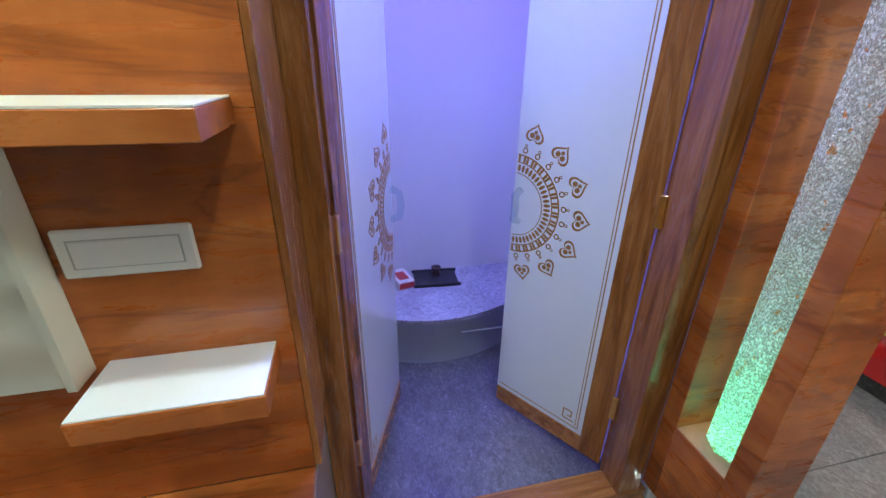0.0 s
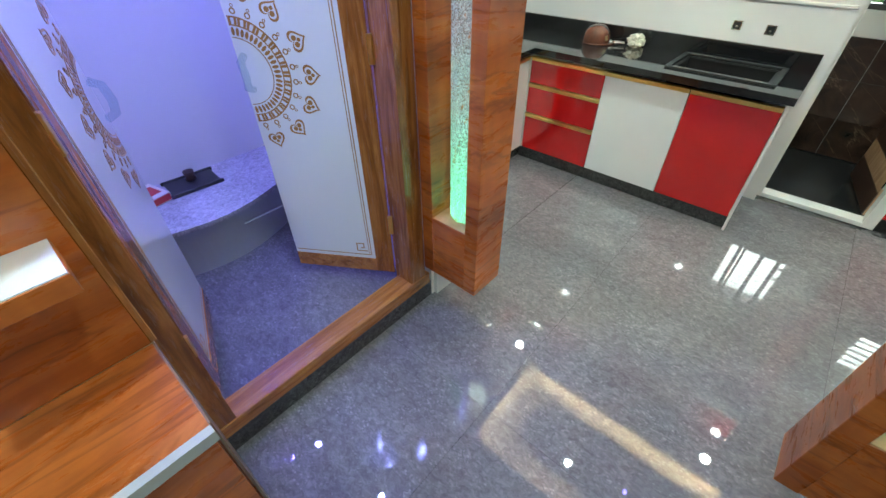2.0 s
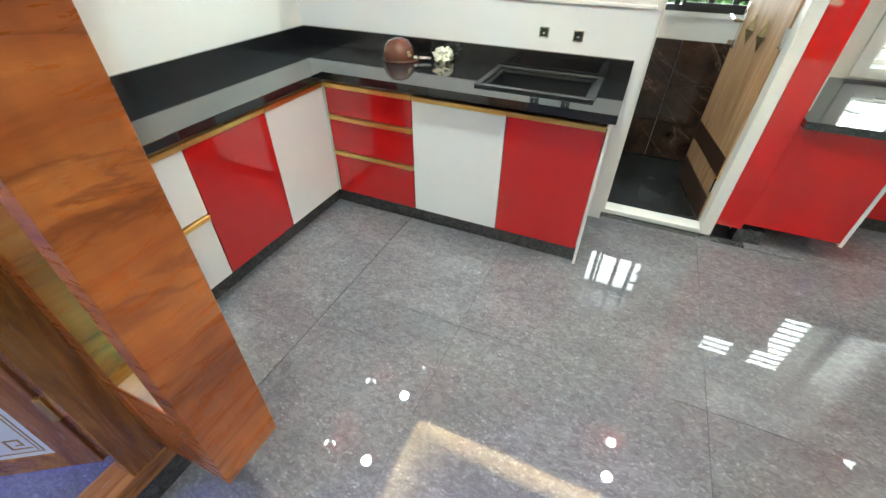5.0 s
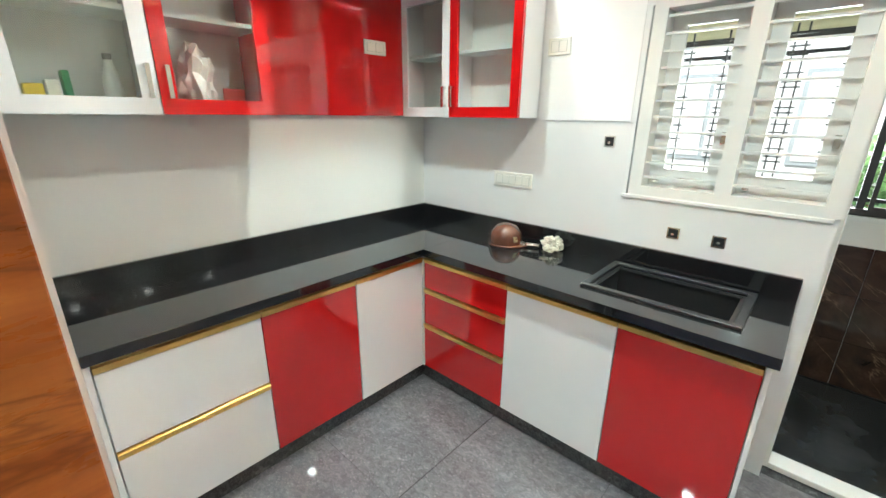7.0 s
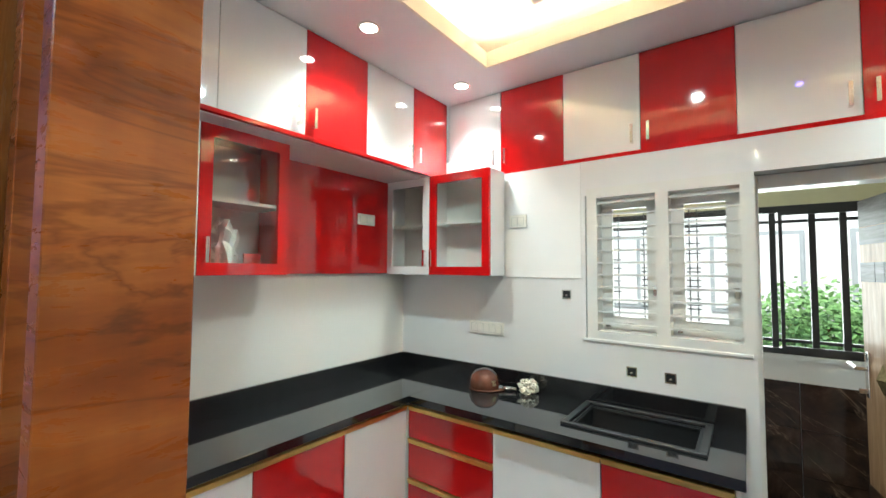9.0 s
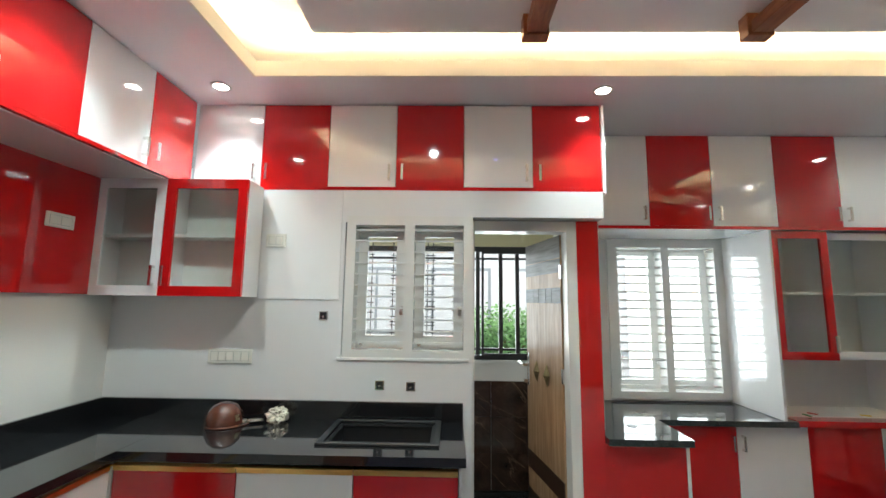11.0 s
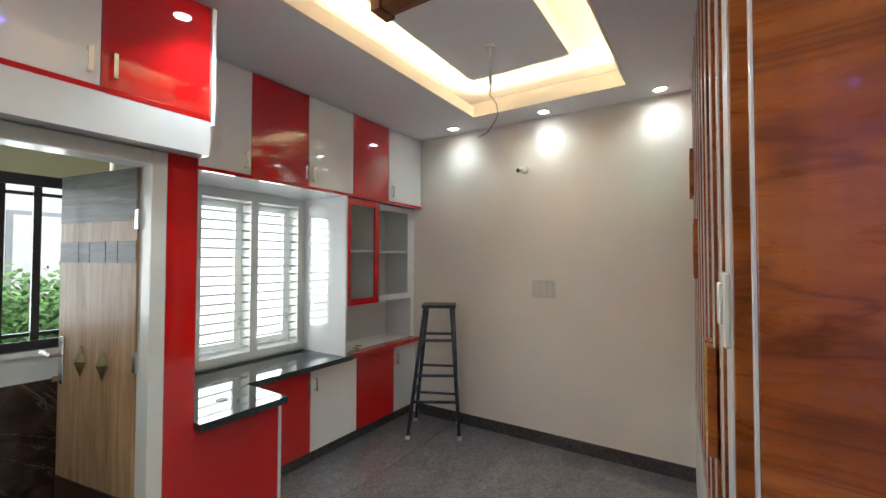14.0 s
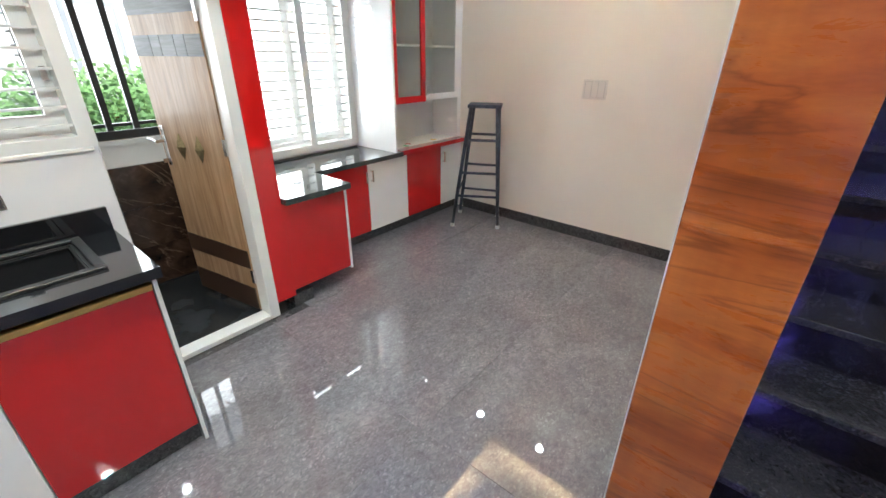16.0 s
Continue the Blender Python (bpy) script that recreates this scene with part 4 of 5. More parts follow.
for k, (x, y) in enumerate(((4.22, -2.2), (4.27, -2.28), (4.24, -2.62))):
    ob = thing("handle_wrapper", "torn coloured wrapper on the niche shelf", "wrapper")
    bm = boxes((-0.03, -0.012, 0, 0.03, 0.012, 0.006), bevel=0.002)
    part("sheet", moved(bm, pose(x, y, 0.767, 0, 0, 35 * k)), (GREENPR, REDPR, YELLOWM)[k], ob)
# bay soffit under the loft
struct("ceiling_bay", boxes((4.1, -2.01, 2.0605, XB, -0.66, 2.068)), WHITE, "white underside above the window bay", "ceiling")

# ---- step stool ----
st = thing("step_stool", "paint-spotted blue-black steel step stool by the cabinets", "step ladder")
F1, F2, B1, B2 = Vector((3.82, -2.42, 0)), Vector((3.44, -2.65, 0)), Vector((4.0, -2.78, 0)), Vector((3.62, -2.93, 0))
T1, T2, T3, T4 = Vector((3.72, -2.53, 1.12)), Vector((3.52, -2.65, 1.12)), Vector((3.79, -2.67, 1.12)), Vector((3.59, -2.79, 1.12))
for f, t in ((F1, T1), (F2, T2), (B1, T3), (B2, T4)):
    lg = part("leg", tube([f + Vector((0, 0, 0.02)), t], 0.017, 8), LADDERM, st, smooth=True)
    part("rubber_foot", lathe(((0.0, 0), (0.02, 0.0), (0.02, 0.03), (0.017, 0.034)), f, 10), PAINTSPOT, lg, "pale rubber foot")
for k, z in enumerate((0.28, 0.48, 0.75)):
    part("rung", tube([F1.lerp(T1, z), F2.lerp(T2, z)], 0.013, 8), LADDERM, st)
for z in (0.26, 0.5, 0.77):
    part("rung", tube([B1.lerp(T3, z), B2.lerp(T4, z)], 0.012, 8), LADDERM, st)
for f, t, b, u in ((F1, T1, B1, T3), (F2, T2, B2, T4)):
    part("side_brace", tube([f.lerp(t, 0.32), b.lerp(u, 0.36)], 0.01, 6), LADDERM, st)
    part("side_brace", tube([f.lerp(t, 0.68), b.lerp(u, 0.72)], 0.01, 6), LADDERM, st)
part("platform", moved(boxes((-0.15, -0.11, 0, 0.15, 0.11, 0.03), bevel=0.006), pose(3.655, -2.66, 1.12, 0, 0, 30)), LADDERM, st, "dusty flat top plate")

# ---- ceiling lamps, beams and wire ----
# two of the added hall lamps get a downlight body as well
for x, y in LIGHTS[:8]:
    dl = thing("downlight", "round recessed downlight, lit cool white", "ceiling lamp", "ceiling downlights")
    part("ring", lathe(((0.04, 0.0), (0.055, 0.0), (0.057, 0.004), (0.04, 0.008)), (x, y, HC - 0.008), 24, False), FRAMEW, dl)
    p = part("diffuser", lathe(((0.0, 0.0), (0.04, 0.0), (0.04, 0.002), (0.0, 0.0025)), (x, y, HC - 0.006), 24), LED, dl, "glowing white diffuser")
for y, m in ((-1.11, REDLED), (-0.09, BLUELED)):
    be = thing("ceiling_beam", "brown wooden beam with a small lamp under the dropped panel", "beam", "wooden beams under the ceiling")
    part("bar", boxes((2.34, y - 0.045, 2.76, 2.94, y + 0.045, 2.82), bevel=0.003), BEAMW, be)
    part("end_block", boxes((2.28, y - 0.06, 2.75, 2.34, y + 0.06, 2.86), bevel=0.003), BEAMW, be)
    part("end_block", boxes((2.94, y - 0.06, 2.75, 3.0, y + 0.06, 2.86), bevel=0.003), BEAMW, be)
    part("lamp_face", lathe(((0.0, 0.0), (0.02, 0.0), (0.022, 0.004)), (2.62, y, 2.754), 16), m, be, "small coloured lamp")
pw = thing("hanging_wire", "bare pendant wire hanging from a ceiling conduit", "cable")
part("conduit", tube([(2.745, -1.84, 2.86), (2.745, -1.85, 2.62)], 0.012, 8), PLASTIC, pw)
part("rose", lathe(((0.0, 0.0), (0.03, 0.0), (0.03, 0.012)), (2.745, -1.84, 2.848), 14), PLASTIC, pw)
part("wire", tube([(2.745, -1.85, 2.62), (2.75, -1.85, 2.56), (2.71, -1.86, 2.5), (2.70, -1.86, 2.43), (2.72, -1.84, 2.37), (2.76, -1.83, 2.32), (2.81, -1.82, 2.3)], 0.004, 6), WIREM, pw)
# glowing strips along the cove
for d in ((CX0 - 0.1, CY0 - 0.06, HC + 0.066, CX0 - 0.085, CY1 + 0.06, HC + 0.074), (CX1 + 0.085, CY0 - 0.06, HC + 0.066, CX1 + 0.1, CY1 + 0.06, HC + 0.074)):
    sp = thing("led_strip", "warm glowing strip light in the ceiling cove", "strip light")
    part("strip", boxes(d), mat("warm_strip", (0.9, 0.8, 0.6), emit=(1.0, 0.62, 0.25), power=6), sp)

# ---- wooden screens at the opening ----
PX0, PX1 = 1.393, 1.584


def rod_thing(x, y, z0, z1, r=0.048):
    rd = thing("bubble_rod", "faceted clear bubble acrylic rod with a painted green glow, strongest at its foot", "decorative rod", "bubble rods in the wooden screens")
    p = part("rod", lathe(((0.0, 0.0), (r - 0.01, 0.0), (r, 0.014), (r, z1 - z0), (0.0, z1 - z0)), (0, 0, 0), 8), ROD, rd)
    rd.matrix_basis = Matrix.Translation((x, y, z0))
    return rd


sc = thing("wooden_screen", "orange wood-grain screen beside the prayer room door", "room divider")
part("post", boxes((PX0, 0.955, 0.235, PX1, 1.02, HC), bevel=0.002), WOODM, sc)
part("post", boxes((PX0, 1.205, 0.235, PX1, 1.268, HC), bevel=0.002), WOODM, sc)
part("base_block", boxes((PX0 + 0.001, 1.02, 0.236, PX1 - 0.001, 1.205, 0.56), bevel=0.001), WOODM, sc)
part("niche_floor", boxes((PX0 + 0.004, 1.021, 0.56, PX1 - 0.004, 1.204, 0.563)), WOODLIGHT, sc, "lighter wood niche floor")
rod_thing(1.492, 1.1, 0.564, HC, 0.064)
struct("trim_screen_base", boxes((1.46, 1.25, 0, 1.6, 1.335, 0.26)), FRAMEW, "white wall stub below the wooden screen", "trim")

PY = -0.235


def aslant(bm):
    """The slatted screen runs slightly aslant to the room, away from the hall."""
    for v in bm.verts:
        if v.co.y < PY:
            v.co.x += 0.05 * (PY - v.co.y)
    return bm


s2 = thing("wooden_screen", "orange wood-grain slatted screen above the black stairs", "room divider")
part("post", boxes((PX0, PY - 0.065, 0.235, PX1, PY, HC), bevel=0.002), WOODM, s2)
part("base_block", aslant(boxes((PX0 + 0.001, -0.6, 0.236, PX1 - 0.001, PY - 0.065, 0.56), bevel=0.001)), WOODM, s2)
part("niche_floor", aslant(boxes((PX0 + 0.004, -0.5, 0.56, PX1 - 0.004, PY - 0.066, 0.563))), WOODLIGHT, s2, "lighter wood niche floor")
part("base_rail", aslant(boxes((PX0 + 0.001, -2.96, 0.62, PX1 - 0.001, -0.6, 0.69), bevel=0.001)), WOODM, s2)
part("top_rail", aslant(boxes((PX0 + 0.002, -2.96, HC - 0.1, PX1 - 0.002, PY - 0.066, HC - 0.002))), WOODM, s2)
posts = [(-0.6, -0.505)] + [(-0.83 - 0.24 * k, -0.72 - 0.24 * k) for k in range(9)]
for k, (a, b) in enumerate(posts):
    part("post", aslant(boxes((PX0, a, 0.56 if k == 0 else 0.66, PX1, b, HC), bevel=0.002)), WOODM, s2)
    part("edge_band", aslant(boxes((PX1, a if k == 0 else b - 0.03, 0.62, PX1 + 0.003, b - 0.002, HC))), FRAMEW, s2, "thin pale edge band")
part("edge_band", boxes((PX1, PY - 0.035, 0.235, PX1 + 0.003, PY - 0.001, HC)), FRAMEW, s2, "thin pale edge band")
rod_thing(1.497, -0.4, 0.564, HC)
for y, z, m in ((-1.05, 1.15, GREENLED), (-2.1, 1.6, VIOLETPANEL), (-2.7, 2.1, GREENLED)):
    lb = thing("light_box", "small lit wooden display box in the screen", "display box", "lit boxes in the slatted screen")
    part("frame", aslant(boxes((PX1 - 0.1, y - 0.09, z - 0.15, PX1 + 0.02, y - 0.075, z + 0.15), (PX1 - 0.1, y + 0.075, z - 0.15, PX1 + 0.02, y + 0.09, z + 0.15), (PX1 - 0.1, y - 0.075, z - 0.15, PX1 + 0.02, y + 0.075, z - 0.135), (PX1 - 0.1, y - 0.075, z + 0.135, PX1 + 0.02, y + 0.075, z + 0.15))), WOODM, lb)
    part("glow_panel", aslant(boxes((PX1 - 0.02, y - 0.075, z - 0.135, PX1 + 0.012, y + 0.075, z + 0.135))), m, lb, "glowing coloured panel")
ob = thing("switch_plate", "white switch on the edge of the slatted screen", "switch plate")
part("plate", aslant(boxes((PX1 + 0.003, -0.59, 1.38, PX1 + 0.014, -0.515, 1.52), bevel=0.003)), PLASTIC, ob)
part("rocker", aslant(boxes((PX1 + 0.014, -0.575, 1.42, PX1 + 0.02, -0.53, 1.5), bevel=0.002)), PLASTIC, ob)
struct("wall_stair", aslant(boxes((PX0 + 0.08, -2.97, 0, PX1, -0.6, 0.62))), WALL, "low white wall below the slatted screen", "wall")

# ---- stairs ----
stair = thing("staircase", "polished black granite stairs beside the slatted screen", "stairs")
for k in range(9):
    y1 = -0.4 - 0.28 * k
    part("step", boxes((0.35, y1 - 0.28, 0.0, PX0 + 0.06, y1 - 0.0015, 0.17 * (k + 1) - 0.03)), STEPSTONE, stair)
    part("tread", boxes((0.34, y1 - 0.285, 0.17 * (k + 1) - 0.03, PX0 + 0.06, y1 + 0.015, 0.17 * (k + 1)), bevel=0.003), STEPTOP_LIT, stair)
part("stringer", boxes((PX0 + 0.06, -0.6, 0, PX0 + 0.078, -0.4, 0.235), (PX0 + 0.06, -2.95, 0, PX0 + 0.078, -0.6, 0.615)), STEPSTONE, stair)
nw = thing("newel_post", "dark stair newel with a polished steel ball", "newel post")
nx, ny = 0.75, -0.545
part("post", boxes((nx - 0.04, ny - 0.04, 0.17, nx + 0.04, ny + 0.04, 0.86), bevel=0.003), TEAK, nw)
part("cap_plate", boxes((nx - 0.06, ny - 0.06, 0.86, nx + 0.06, ny + 0.06, 0.872), bevel=0.002), CHROME, nw, "steel cap plate")
part("collar", lathe(((0.05, 0), (0.05, 0.008), (0.025, 0.015), (0.022, 0.03), (0.032, 0.036), (0.02, 0.045)), (nx, ny, 0.872), 20), CHROME, nw, smooth=True)
part("ball", lathe([(0.055 * math.sin(math.pi * k / 14), 0.055 - 0.055 * math.cos(math.pi * k / 14)) for k in range(15)], (nx, ny, 0.912), 24), CHROME, nw, "polished steel ball", smooth=True)
part("bracket", boxes((nx - 0.075, ny + 0.03, 0.55, nx - 0.04, ny + 0.06, 0.86), bevel=0.002), CHROME, nw)

# ---- prayer room ----
dr = tagged(new("door_2"), "open double prayer room door in a varnished teak frame", "door", kind="structure")
FX0, FX1 = 0.315, 1.395
part("jamb", boxes((FX0, 1.27, 0.1, FX0 + 0.065, 1.37, 2.35), bevel=0.002), TEAK, dr)
part("architrave", boxes((FX0 - 0.002, 1.05, 0.876, FX0 + 0.012, 1.269, 2.35), bevel=0.002), TEAK, dr, "teak lining beside the panelling")
part("jamb", boxes((FX1 - 0.094, 1.27, 0.1, FX1, 1.383, 2.35), bevel=0.002), TEAK, dr)
part("head", boxes((FX0, 1.25, 2.27, FX1, 1.36, 2.35), bevel=0.002), TEAKX, dr)
part("sill", boxes((FX0, 1.265, 0.105, FX1 + 0.03, 1.375, 0.175), bevel=0.004), TEAKX, dr, "teak threshold beam")
struct("trim_riser", boxes((FX0, 1.274, 0, 1.5, 1.31, 0.103)), SKIRT, "dark granite riser below the teak threshold", "trim")


def ring_pts(cx, cz, r, a0, a1, n):
    return [(cx + r * math.cos(a0 + (a1 - a0) * k / n), cz + r * math.sin(a0 + (a1 - a0) * k / n)) for k in range(n + 1)]


def flat(bm, pts, y0, y1):
    """A thin plate with the outline pts (x, z) between y0 and y1."""
    f = [bm.verts.new((x, y0, z)) for x, z in pts]
    b = [bm.verts.new((x, y1, z)) for x, z in pts]
    bm.faces.new(f)
    bm.faces.new(b[::-1])
    for k in range(len(pts)):
        j = (k + 1) % len(pts)
        bm.faces.new((f[k], b[k], b[j], f[j]))


def band(bm, cx, cz, r0, r1, a0, a1, n, y0, y1):
    o, i = ring_pts(cx, cz, r1, a0, a1, n), ring_pts(cx, cz, r0, a0, a1, n)
    for k in range(n):
        flat(bm, [i[k], o[k], o[k + 1], i[k + 1]], y0, y1)


def mandala(cx, cz, y0, y1):
    """Half a round ornament, opening towards -x from the edge at cx."""
    bm = bmesh.new()
    h0, h1 = math.pi / 2 + 0.02, 3 * math.pi / 2 - 0.02
    band(bm, cx, cz, 0.118, 0.121, h0, h1, 26, y0, y1)
    band(bm, cx, cz, 0.158, 0.162, h0, h1, 30, y0, y1)
    band(bm, cx, cz, 0.184, 0.189, h0, h1, 30, y0, y1)
    for k in range(26):
        a = h0 + (h1 - h0) * (k + 0.5) / 26
        ux, uz = math.cos(a), math.sin(a)
        c = (cx + 0.14 * ux, cz + 0.14 * uz)
        flat(bm, [(c[0] + 0.014 * ux * math.cos(q) - 0.006 * uz * math.sin(q), c[1] + 0.014 * uz * math.cos(q) + 0.006 * ux * math.sin(q)) for q in [2 * math.pi * j / 8 for j in range(8)]], y0, y1)
    for k in range(16):
        a = h0 + (h1 - h0) * (k + 0.5) / 16
        for o in (-1, 1):
            q = a + o * 0.062
            flat(bm, [(cx + r * math.cos(p), cz + r * math.sin(p)) for r, p in ((0.162, q - 0.026), (0.184, q - 0.026), (0.184, q + 0.026), (0.162, q + 0.026))], y0, y1)
    for k in range(12):
        a = h0 + (h1 - h0) * (k + 0.5) / 12
        ux, uz = math.cos(a), math.sin(a)
        for s in (0.205, 0.222):
            c = (cx + s * ux, cz + s * uz)
            rr = 0.011 if s < 0.21 else 0.006
            band(bm, c[0], c[1], rr * 0.6, rr, 0, 2 * math.pi, 9, y0, y1)
    for k in range(7):
        a = h0 + (h1 - h0) * (k + 0.5) / 7
        ux, uz = math.cos(a), math.sin(a)
        vx, vz = -uz, ux
        heart = []
        for j in range(24):
            q = 2 * math.pi * j / 24
            hx_, hz_ = 0.0023 * 16 * math.sin(q) ** 3, -0.0023 * (13 * math.cos(q) - 5 * math.cos(2 * q) - 2 * math.cos(3 * q) - math.cos(4 * q))
            heart.append((hx_, hz_))
        C = (cx + 0.268 * ux, cz + 0.268 * uz)
        pos = [(C[0] + hx_ * vx + hz_ * ux, C[1] + hx_ * vz + hz_ * uz) for hx_, hz_ in heart]
        ins = [(C[0] + 0.78 * (p[0] - C[0]), C[1] + 0.78 * (p[1] - C[1])) for p in pos]
        for j in range(24):
            n = (j + 1) % 24
            flat(bm, [ins[j], pos[j], pos[n], ins[n]], y0, y1)
        for o in (-1, 1):
            c = (C[0] + 0.011 * o * vx - 0.006 * ux, C[1] + 0.011 * o * vz - 0.006 * uz)
            flat(bm, ring_pts(c[0], c[1], 0.0095, 0, 2 * math.pi, 9)[:-1], y0, y1)
        c = (C[0] + 0.008 * ux, C[1] + 0.008 * uz)
        flat(bm, ring_pts(c[0], c[1], 0.007, 0, 2 * math.pi, 8)[:-1], y0, y1)
    return bm


def prayer_leaf(m, mirror, W=0.55):
    """A leaf along local -x from its hinge (hinge at x=0, free edge at x=-W), faced towards -y."""
    Hh = 2.05
    k = Matrix.Diagonal((-1 if mirror else 1, 1, 1, 1))

    def put(name, bm, material, parent, label="", smooth=False):
        moved(bm, m @ k)
        if mirror:
            bmesh.ops.reverse_faces(bm, faces=list(bm.faces))
        return part(name, bm, material, parent, label, smooth)

    lf = put("leaf_panel", boxes((-W, 0, 0.08, -0.09, 0.03, Hh)), PRAYERW, dr, "white laminated door leaf with a bronze ornament")
    put("hinge_stile", boxes((-0.09, -0.004, 0, 0, 0.036, Hh), bevel=0.002), TEAK, lf, "varnished teak stile")
    put("bottom_rail", boxes((-W, -0.004, 0, -0.09, 0.036, 0.08), bevel=0.002), TEAKX, lf, "varnished teak rail")
    put("ornament", moved(moved(mandala(0, 0, -0.0012, 0.001), Matrix.Diagonal((-1, 1, 1, 1))), Matrix.Translation((-W + 0.004, 0, 0.955))), DECAL, lf, "bronze half-round ornament")
    put("gold_line", boxes((-0.112, -0.001, 0.1, -0.108, 0.001, Hh), (-W + 0.01, -0.001, 0.1, -0.112, 0.001, 0.104), (-0.122, -0.001, 0.11, -0.119, 0.001, Hh)), DECAL, lf, "thin bronze border line")
    put("corner_key", boxes((-0.18, -0.001, 0.122, -0.128, 0.001, 0.127), (-0.18, -0.001, 0.127, -0.175, 0.001, 0.172), (-0.175, -0.001, 0.167, -0.14, 0.001, 0.172), (-0.145, -0.001, 0.14, -0.14, 0.001, 0.167), (-0.16, -0.001, 0.14, -0.145, 0.001, 0.145)), DECAL, lf, "bronze corner key")
    bm = tube([(-W + 0.03, -0.004, 0.895), (-W + 0.03, -0.035, 0.91), (-W + 0.042, -0.045, 0.955), (-W + 0.03, -0.035, 1.0), (-W + 0.03, -0.004, 1.015)], 0.014, 10)
    hd = put("handle", bm, ACRYLIC, lf, "clear acrylic pull handle", True)
    hd.visible_shadow = False
    for z in (0.25, 1.0):
        put("hinge", boxes((-0.004, -0.012, z, 0.016, 0.0, z + 0.1), bevel=0.002), GOLD, lf, "bronze hinge")
    # glowing sliver imitates the violet room light leaking past the hinge
    put("hinge_gap_glow", boxes((0.003, 0.023, 0.0, 0.006, 0.026, Hh)), VIOLETGAP, lf, "violet glow put in for the prayer room light through the hinge gap")


ang_r = math.degrees(math.atan2(1.785 - 1.375, 1.022 - 1.29))
prayer_leaf(pose(1.295, 1.385, 0.195, 0, 0, ang_r - 180), False, 0.505)
ang_l = math.degrees(math.atan2(1.94 - 1.385, 0.583 - 0.382))
prayer_leaf(pose(0.385, 1.39, 0.195, 0, 0, ang_l), True, 0.56)

bn = thing("prayer_bench", "pale granite bench with a bowed front in the prayer room", "bench")
bm = bmesh.new()
N = 24
front = []
for k in range(N + 1):
    u = k / N
    front.append((0.22 + 1.28 * u, 2.36 - 0.2 * math.sin(math.pi * u) ** 1.3))
tp = [bm.verts.new((x, y, 0.42)) for x, y in front] + [bm.verts.new((1.5, 2.74, 0.42)), bm.verts.new((0.22, 2.74, 0.42))]
bt = [bm.verts.new((x, y, 0.395)) for x, y in front] + [bm.verts.new((1.5, 2.74, 0.395)), bm.verts.new((0.22, 2.74, 0.395))]
bm.faces.new(tp)
bm.faces.new(bt[::-1])
for k in range(len(tp)):
    j = (k + 1) % len(tp)
    bm.faces.new((tp[k], bt[k], bt[j], tp[j]))
bmesh.ops.recalc_face_normals(bm, faces=list(bm.faces))
part("top_slab", bm, BENCHSTONE, bn)
bm = bmesh.new()
a = [bm.verts.new((x, y + 0.06, 0.1)) for x, y in front]
b = [bm.verts.new((x, y + 0.06, 0.395)) for x, y in front]
for k in range(N):
    bm.faces.new((a[k], a[k + 1], b[k + 1], b[k]))
part("front_panel", bm, mat("grey_bench_front", (0.4, 0.42, 0.45), 0.25, var=0.04), bn, "grey bowed front panel")
part("drawer_line", boxes((0.95, 2.19, 0.3, 1.42, 2.2, 0.304)), GREYEDGE, bn)
ty = thing("offering_tray", "dark square tray on the prayer bench", "tray")
part("tray", moved(boxes((-0.13, -0.09, 0, 0.13, 0.09, 0.012), (-0.14, -0.1, 0, 0.14, -0.09, 0.02), (-0.14, 0.09, 0, 0.14, 0.1, 0.02), bevel=0.002), pose(0.89, 2.6, 0.421, 0, 0, -4)), BLACK, ty)
cp = thing("incense_cup", "small dark cup on the tray", "cup")
part("cup", lathe(((0.0, 0.0), (0.028, 0.0), (0.03, 0.008), (0.022, 0.02), (0.03, 0.05), (0.026, 0.05), (0.02, 0.022), (0.0, 0.02)), (0.9, 2.64, 0.434), 18), LEAFDARK, cp, smooth=True)
ib = thing("matchbox_pack", "white and orange printed box beside the tray", "box")
part("carton", moved(boxes((-0.05, -0.09, 0, 0.05, 0.09, 0.045), bevel=0.002), pose(0.68, 2.6, 0.421, 0, 0, 14)), PAPER, ib)
part("print", moved(boxes((-0.045, -0.092, 0.006, 0.045, -0.0895, 0.04), (-0.03, -0.05, 0.045, 0.03, 0.05, 0.0465)), pose(0.68, 2.6, 0.421, 0, 0, 14)), REDPR, ib)

# ---- hall panel with shelves ----
tp_ = thing("wall_panelling", "orange wood-grain laminate panelling of the hall wall", "panelling")
part("board", boxes((-2.9, 1.05, 1.57, 0.313, 1.099, HC)), WOODM, tp_)
part("board", boxes((-2.9, 1.05, 0.876, 0.313, 1.099, 1.569)), WOODM, tp_)
tv = thing("media_cabinet", "wood-grain low cabinet with a grey front edge", "cabinet")
part("top_board", boxes((-1.6, 0.765, 0.85, 0.314, 1.05, 0.875), bevel=0.001), WOODTOP, tv)
part("body", boxes((-1.6, 0.78, 0.0, 0.312, 1.05, 0.85)), WOODM, tv)
part("side_board", boxes((0.3125, 0.77, 0.0, 0.318, 1.235, 0.874)), EDGEBROWN, tv, "brown side edge board")
part("edge_band", boxes((-1.6, 0.745, 0.846, 0.315, 0.765, 0.876)), GREYEDGE, tv, "grey front edge band")
part("drawer_front", boxes((-0.6, 0.765, 0.45, 0.308, 0.78, 0.84), bevel=0.001), WOODM, tv)
part("drawer_front", boxes((-0.6, 0.765, 0.08, 0.308, 0.78, 0.44), bevel=0.001), WOODM, tv)
sh = thing("wall_shelf", "thick wood-grain floating shelf with pale top", "shelf")
part("board", boxes((-0.9, 0.9, 1.549, 0.286, 1.05, 1.583), bevel=0.001), WOODM, sh)
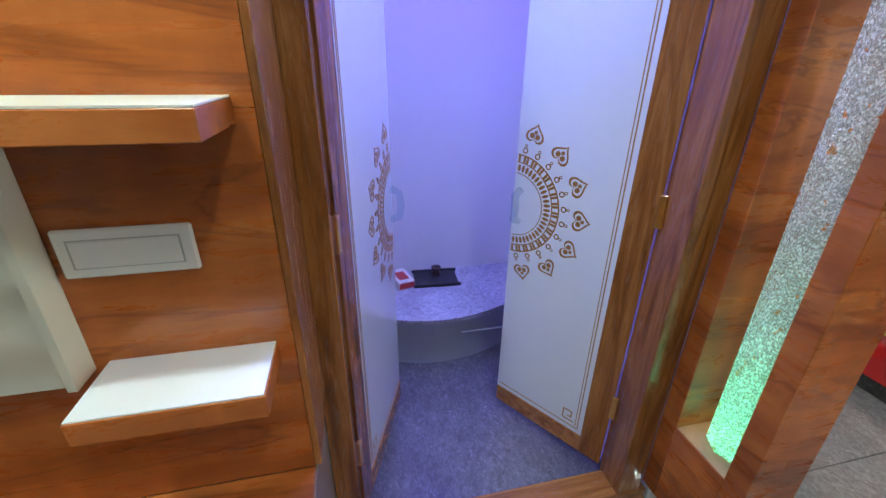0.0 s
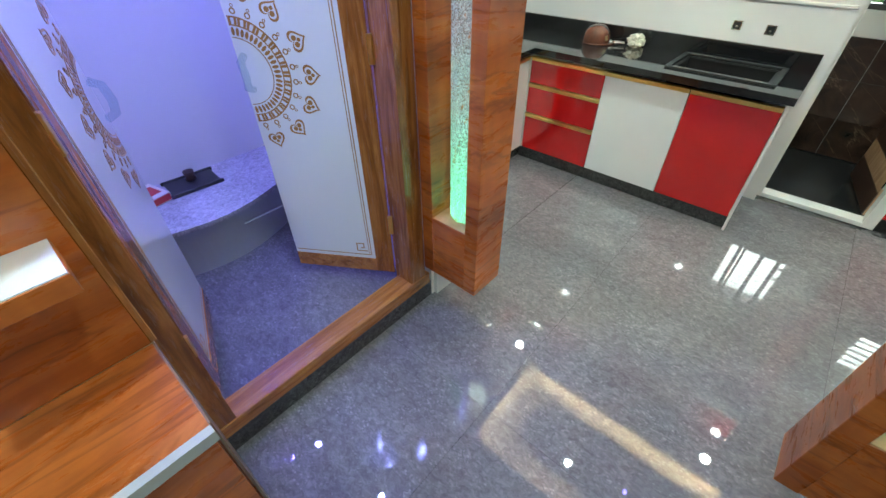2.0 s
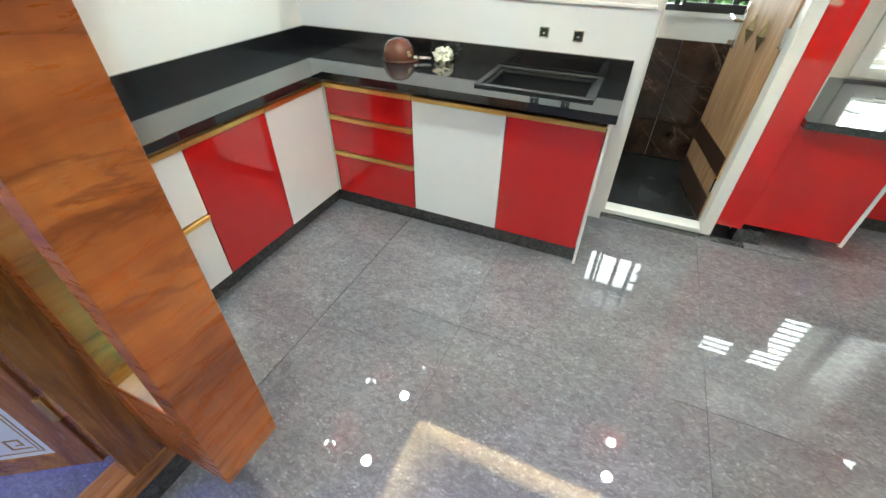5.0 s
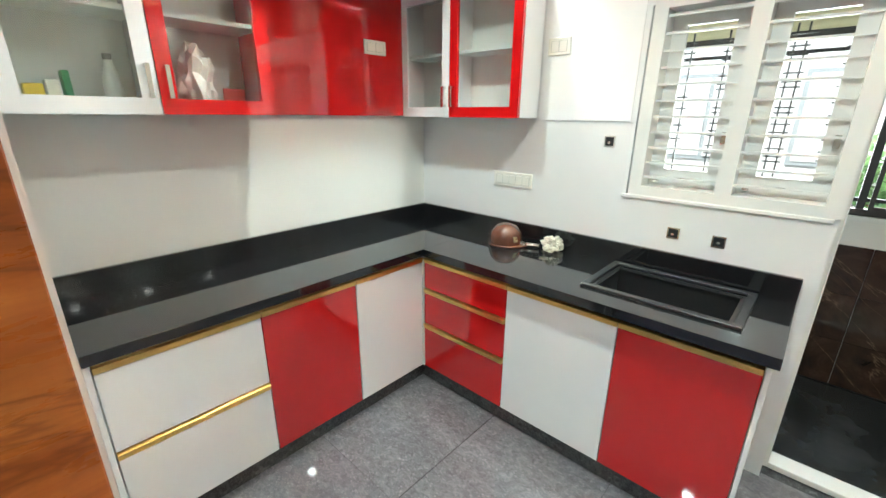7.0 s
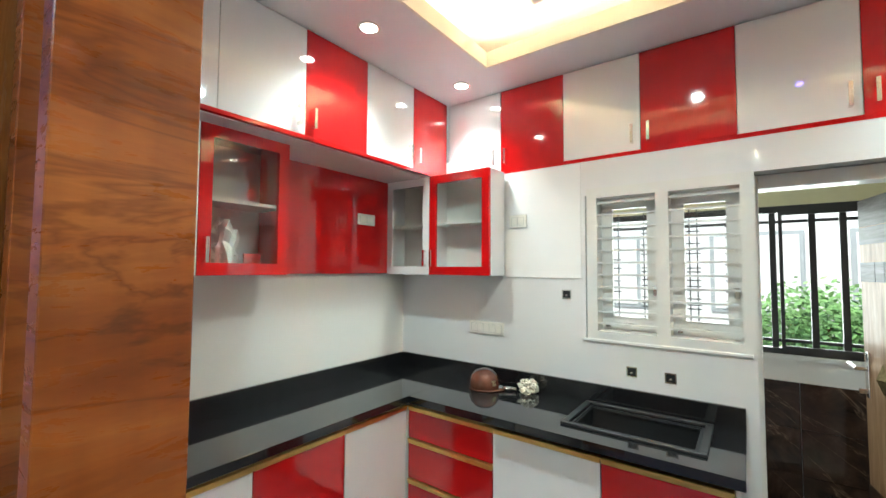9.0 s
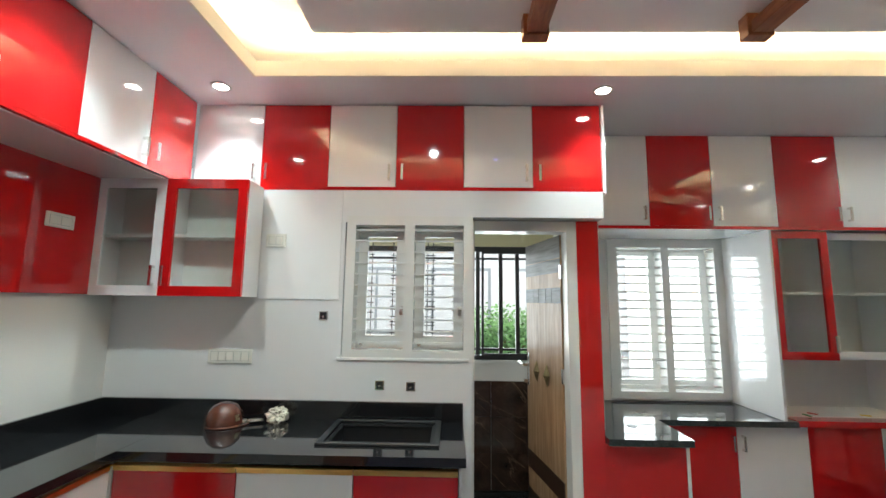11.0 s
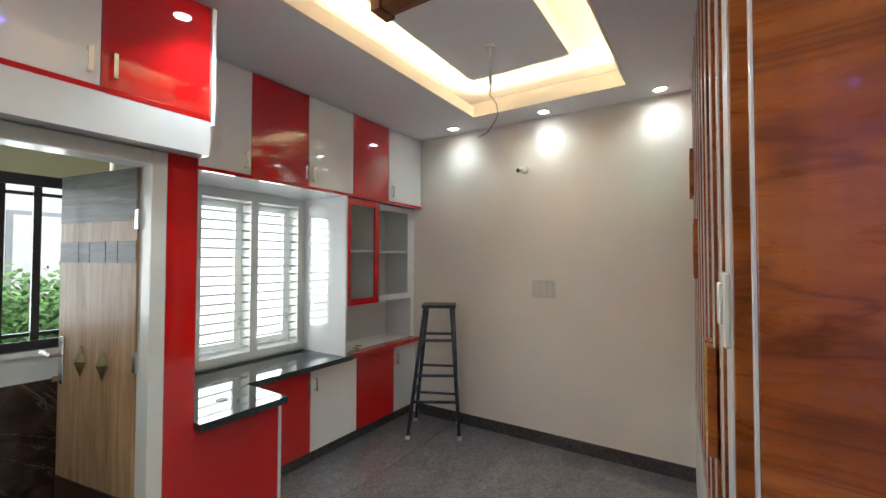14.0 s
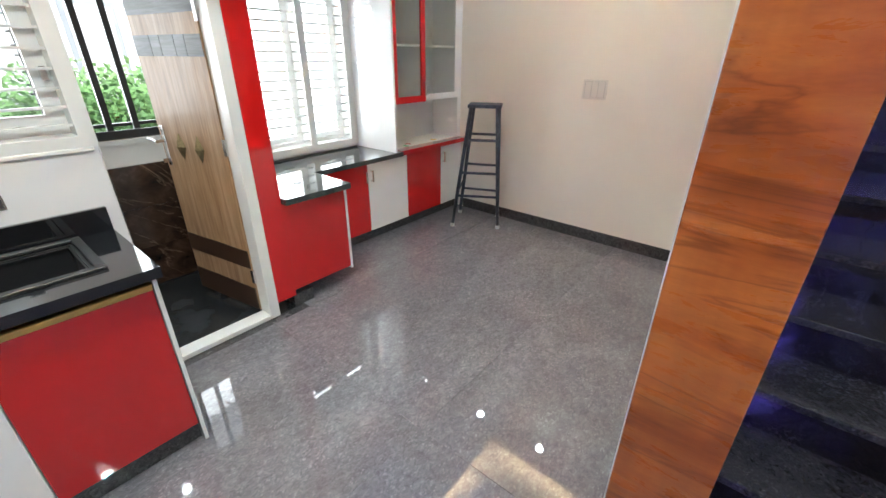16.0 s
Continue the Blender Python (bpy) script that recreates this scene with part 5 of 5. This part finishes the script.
part("top_sheet", boxes((-0.9, 0.901, 1.5835, 0.285, 1.049, 1.586)), IVORYP, sh, "pale top sheet")
sh = thing("wall_shelf", "wood-grain ledge with a white top sheet", "shelf")
part("block", boxes((0.035, 0.92, 1.15, 0.287, 1.05, 1.189), bevel=0.001), WOODM, sh)
part("top_sheet", boxes((0.037, 0.922, 1.1895, 0.285, 1.049, 1.192)), WHITE, sh, "white top sheet")
wp = thing("wave_panel", "ivory panel with soft horizontal waves behind the television place", "panel")
bm = bmesh.new()
rows = []
for k in range(61):
    z = 1.18 + 0.9 * k / 60
    d = 0.005 * math.sin(k * 0.9) + 0.003 * math.sin(k * 0.37)
    rows.append([bm.verts.new((x, 1.01 + d, z)) for x in (-1.4, 0.002)])
for r0, r1 in zip(rows, rows[1:]):
    bm.faces.new((r0[0], r0[1], r1[1], r1[0]))
part("wave_sheet", bm, IVORYP, wp, smooth=True)
part("edge", boxes((0.002, 0.998, 1.18, 0.015, 1.049, 2.08)), IVORYP, wp)

# ---- outside ----
struct("ground", boxes((4.9, -12, -0.6, 40, 14, -0.5)), GROUNDM, "bare earth yard outside the windows", "ground")
hs = thing("house", "pale rendered neighbouring house with grid windows", "house")
part("wall", boxes((9.5, -12, -0.5, 10.0, 12, 7)), FACADE, hs)
for k in range(6):
    y = -2.2 + 1.7 * k
    for z in (0.9, 3.6):
        wi = part("window", boxes((9.46, y, z, 9.5, y + 1.2, z + 1.3)), FACADEDARK, hs)
        part("pane", boxes((9.44, y + 0.06, z + 0.06, 9.46, y + 0.57, z + 1.24), (9.44, y + 0.63, z + 0.06, 9.46, y + 1.14, z + 1.24)), FACADE, wi)
for z in (0.5, 2.9, 5.4):
    part("ledge", boxes((9.35, -12, z, 9.5, 12, z + 0.12)), FACADEDARK, hs)
# added board that glows in place of overexposed daylight beyond the bay
struct("backdrop", boxes((8.0, -10, -0.5, 8.05, -2.6, 7)), mat("glowing_white_board", (0.9, 0.9, 0.9), emit=(0.97, 0.99, 1.0), power=0.62), "plain board glowing white in place of the bright distance outside the bay window", "backdrop")
sh_ = thing("shrub", "leafy green shrub outside the utility window", "shrub")
rnd = random.Random(5)
verts, faces = [], []
mounds = [(7.2 + 0.35 * rnd.random(), -1.7 + 0.16 * k, 1.0 + 0.22 * rnd.random()) for k in range(11)]
for k in range(13000):
    cx, cy, top = rnd.choice(mounds)
    r_, f_ = 0.42 * rnd.random() ** 0.4, 2 * math.pi * rnd.random()
    rise = rnd.random()
    c = Vector((cx + r_ * math.cos(f_) * 0.8, min(cy + r_ * math.sin(f_), 0.12), top - 0.35 + 0.72 * rise * (1 - (r_ / 0.46) ** 2) - 0.9 * (1 - rise) ** 2))
    d = Vector((rnd.uniform(-1, 1), rnd.uniform(-1, 1), rnd.uniform(-0.6, 0.6))).normalized()
    n = d.orthogonal().normalized()
    L, B = rnd.uniform(0.05, 0.11), rnd.uniform(0.014, 0.028)
    i0 = len(verts)
    verts += [c, c + d * L * 0.5 + n * B, c + d * L, c + d * L * 0.5 - n * B]
    faces.append((i0, i0 + 1, i0 + 2, i0 + 3))
me = bpy.data.meshes.new("leaves")
me.from_pydata([tuple(v) for v in verts], [], faces)
me.materials.append(LEAFG)
lv = new("leaves", me)
lv.parent = sh_
lv["kind"] = "stuff"
for y in (-0.8, -0.5, -0.2):
    part("stem", tube([(7.4, y, -0.5), (7.35, y + 0.1, 0.3), (7.4, y, 1.0)], 0.03, 6), BEAMW, sh_)

# ---- floor slabs and marble tiles ----
fl = bpy.data.objects["floor"]


def slabs(parent, name, xs, ys, z0, z1, material, gap=0.0007):
    for a, b in zip(xs, xs[1:]):
        for c, d in zip(ys, ys[1:]):
            part(name, boxes((a + gap, c + gap, z0, b - gap, d - gap, z1)), material, parent)


slabs(fl, "slab", (-3.0, -1.6, -0.25, 1.1, 2.4, XE + 0.03), (-5, -3.9, -2.7, -1.55, -0.4, 0.65, 1.283), -0.004, 0.0, FLOORM)
slabs(fl, "slab", (1.604, 2.4, XE + 0.03), (1.287, YN), -0.004, 0.0, FLOORM)
slabs(fl, "slab", (XE + 0.034, XB), (YS, -1.9, -0.66), -0.004, 0.0, FLOORM)
ue = bpy.data.objects["wall_utility_east"]
for k in range(4):
    for r in range(3):
        part("tile", boxes((UX - 0.012, -0.6 + 0.55 * k + 0.001, 0.289 * r + 0.001, UX, -0.6 + 0.55 * (k + 1) - 0.001, 0.289 * (r + 1) - 0.001)), MARBLE, ue)
un = bpy.data.objects["wall_utility_north"]
for k in range(2):
    for r in range(3):
        part("tile", boxes((XE + 0.2 + 0.475 * k + 0.001, 1.588, 0.289 * r + 0.001, XE + 0.2 + 0.475 * (k + 1) - 0.014, 1.6, 0.289 * (r + 1) - 0.001)), MARBLE, un)
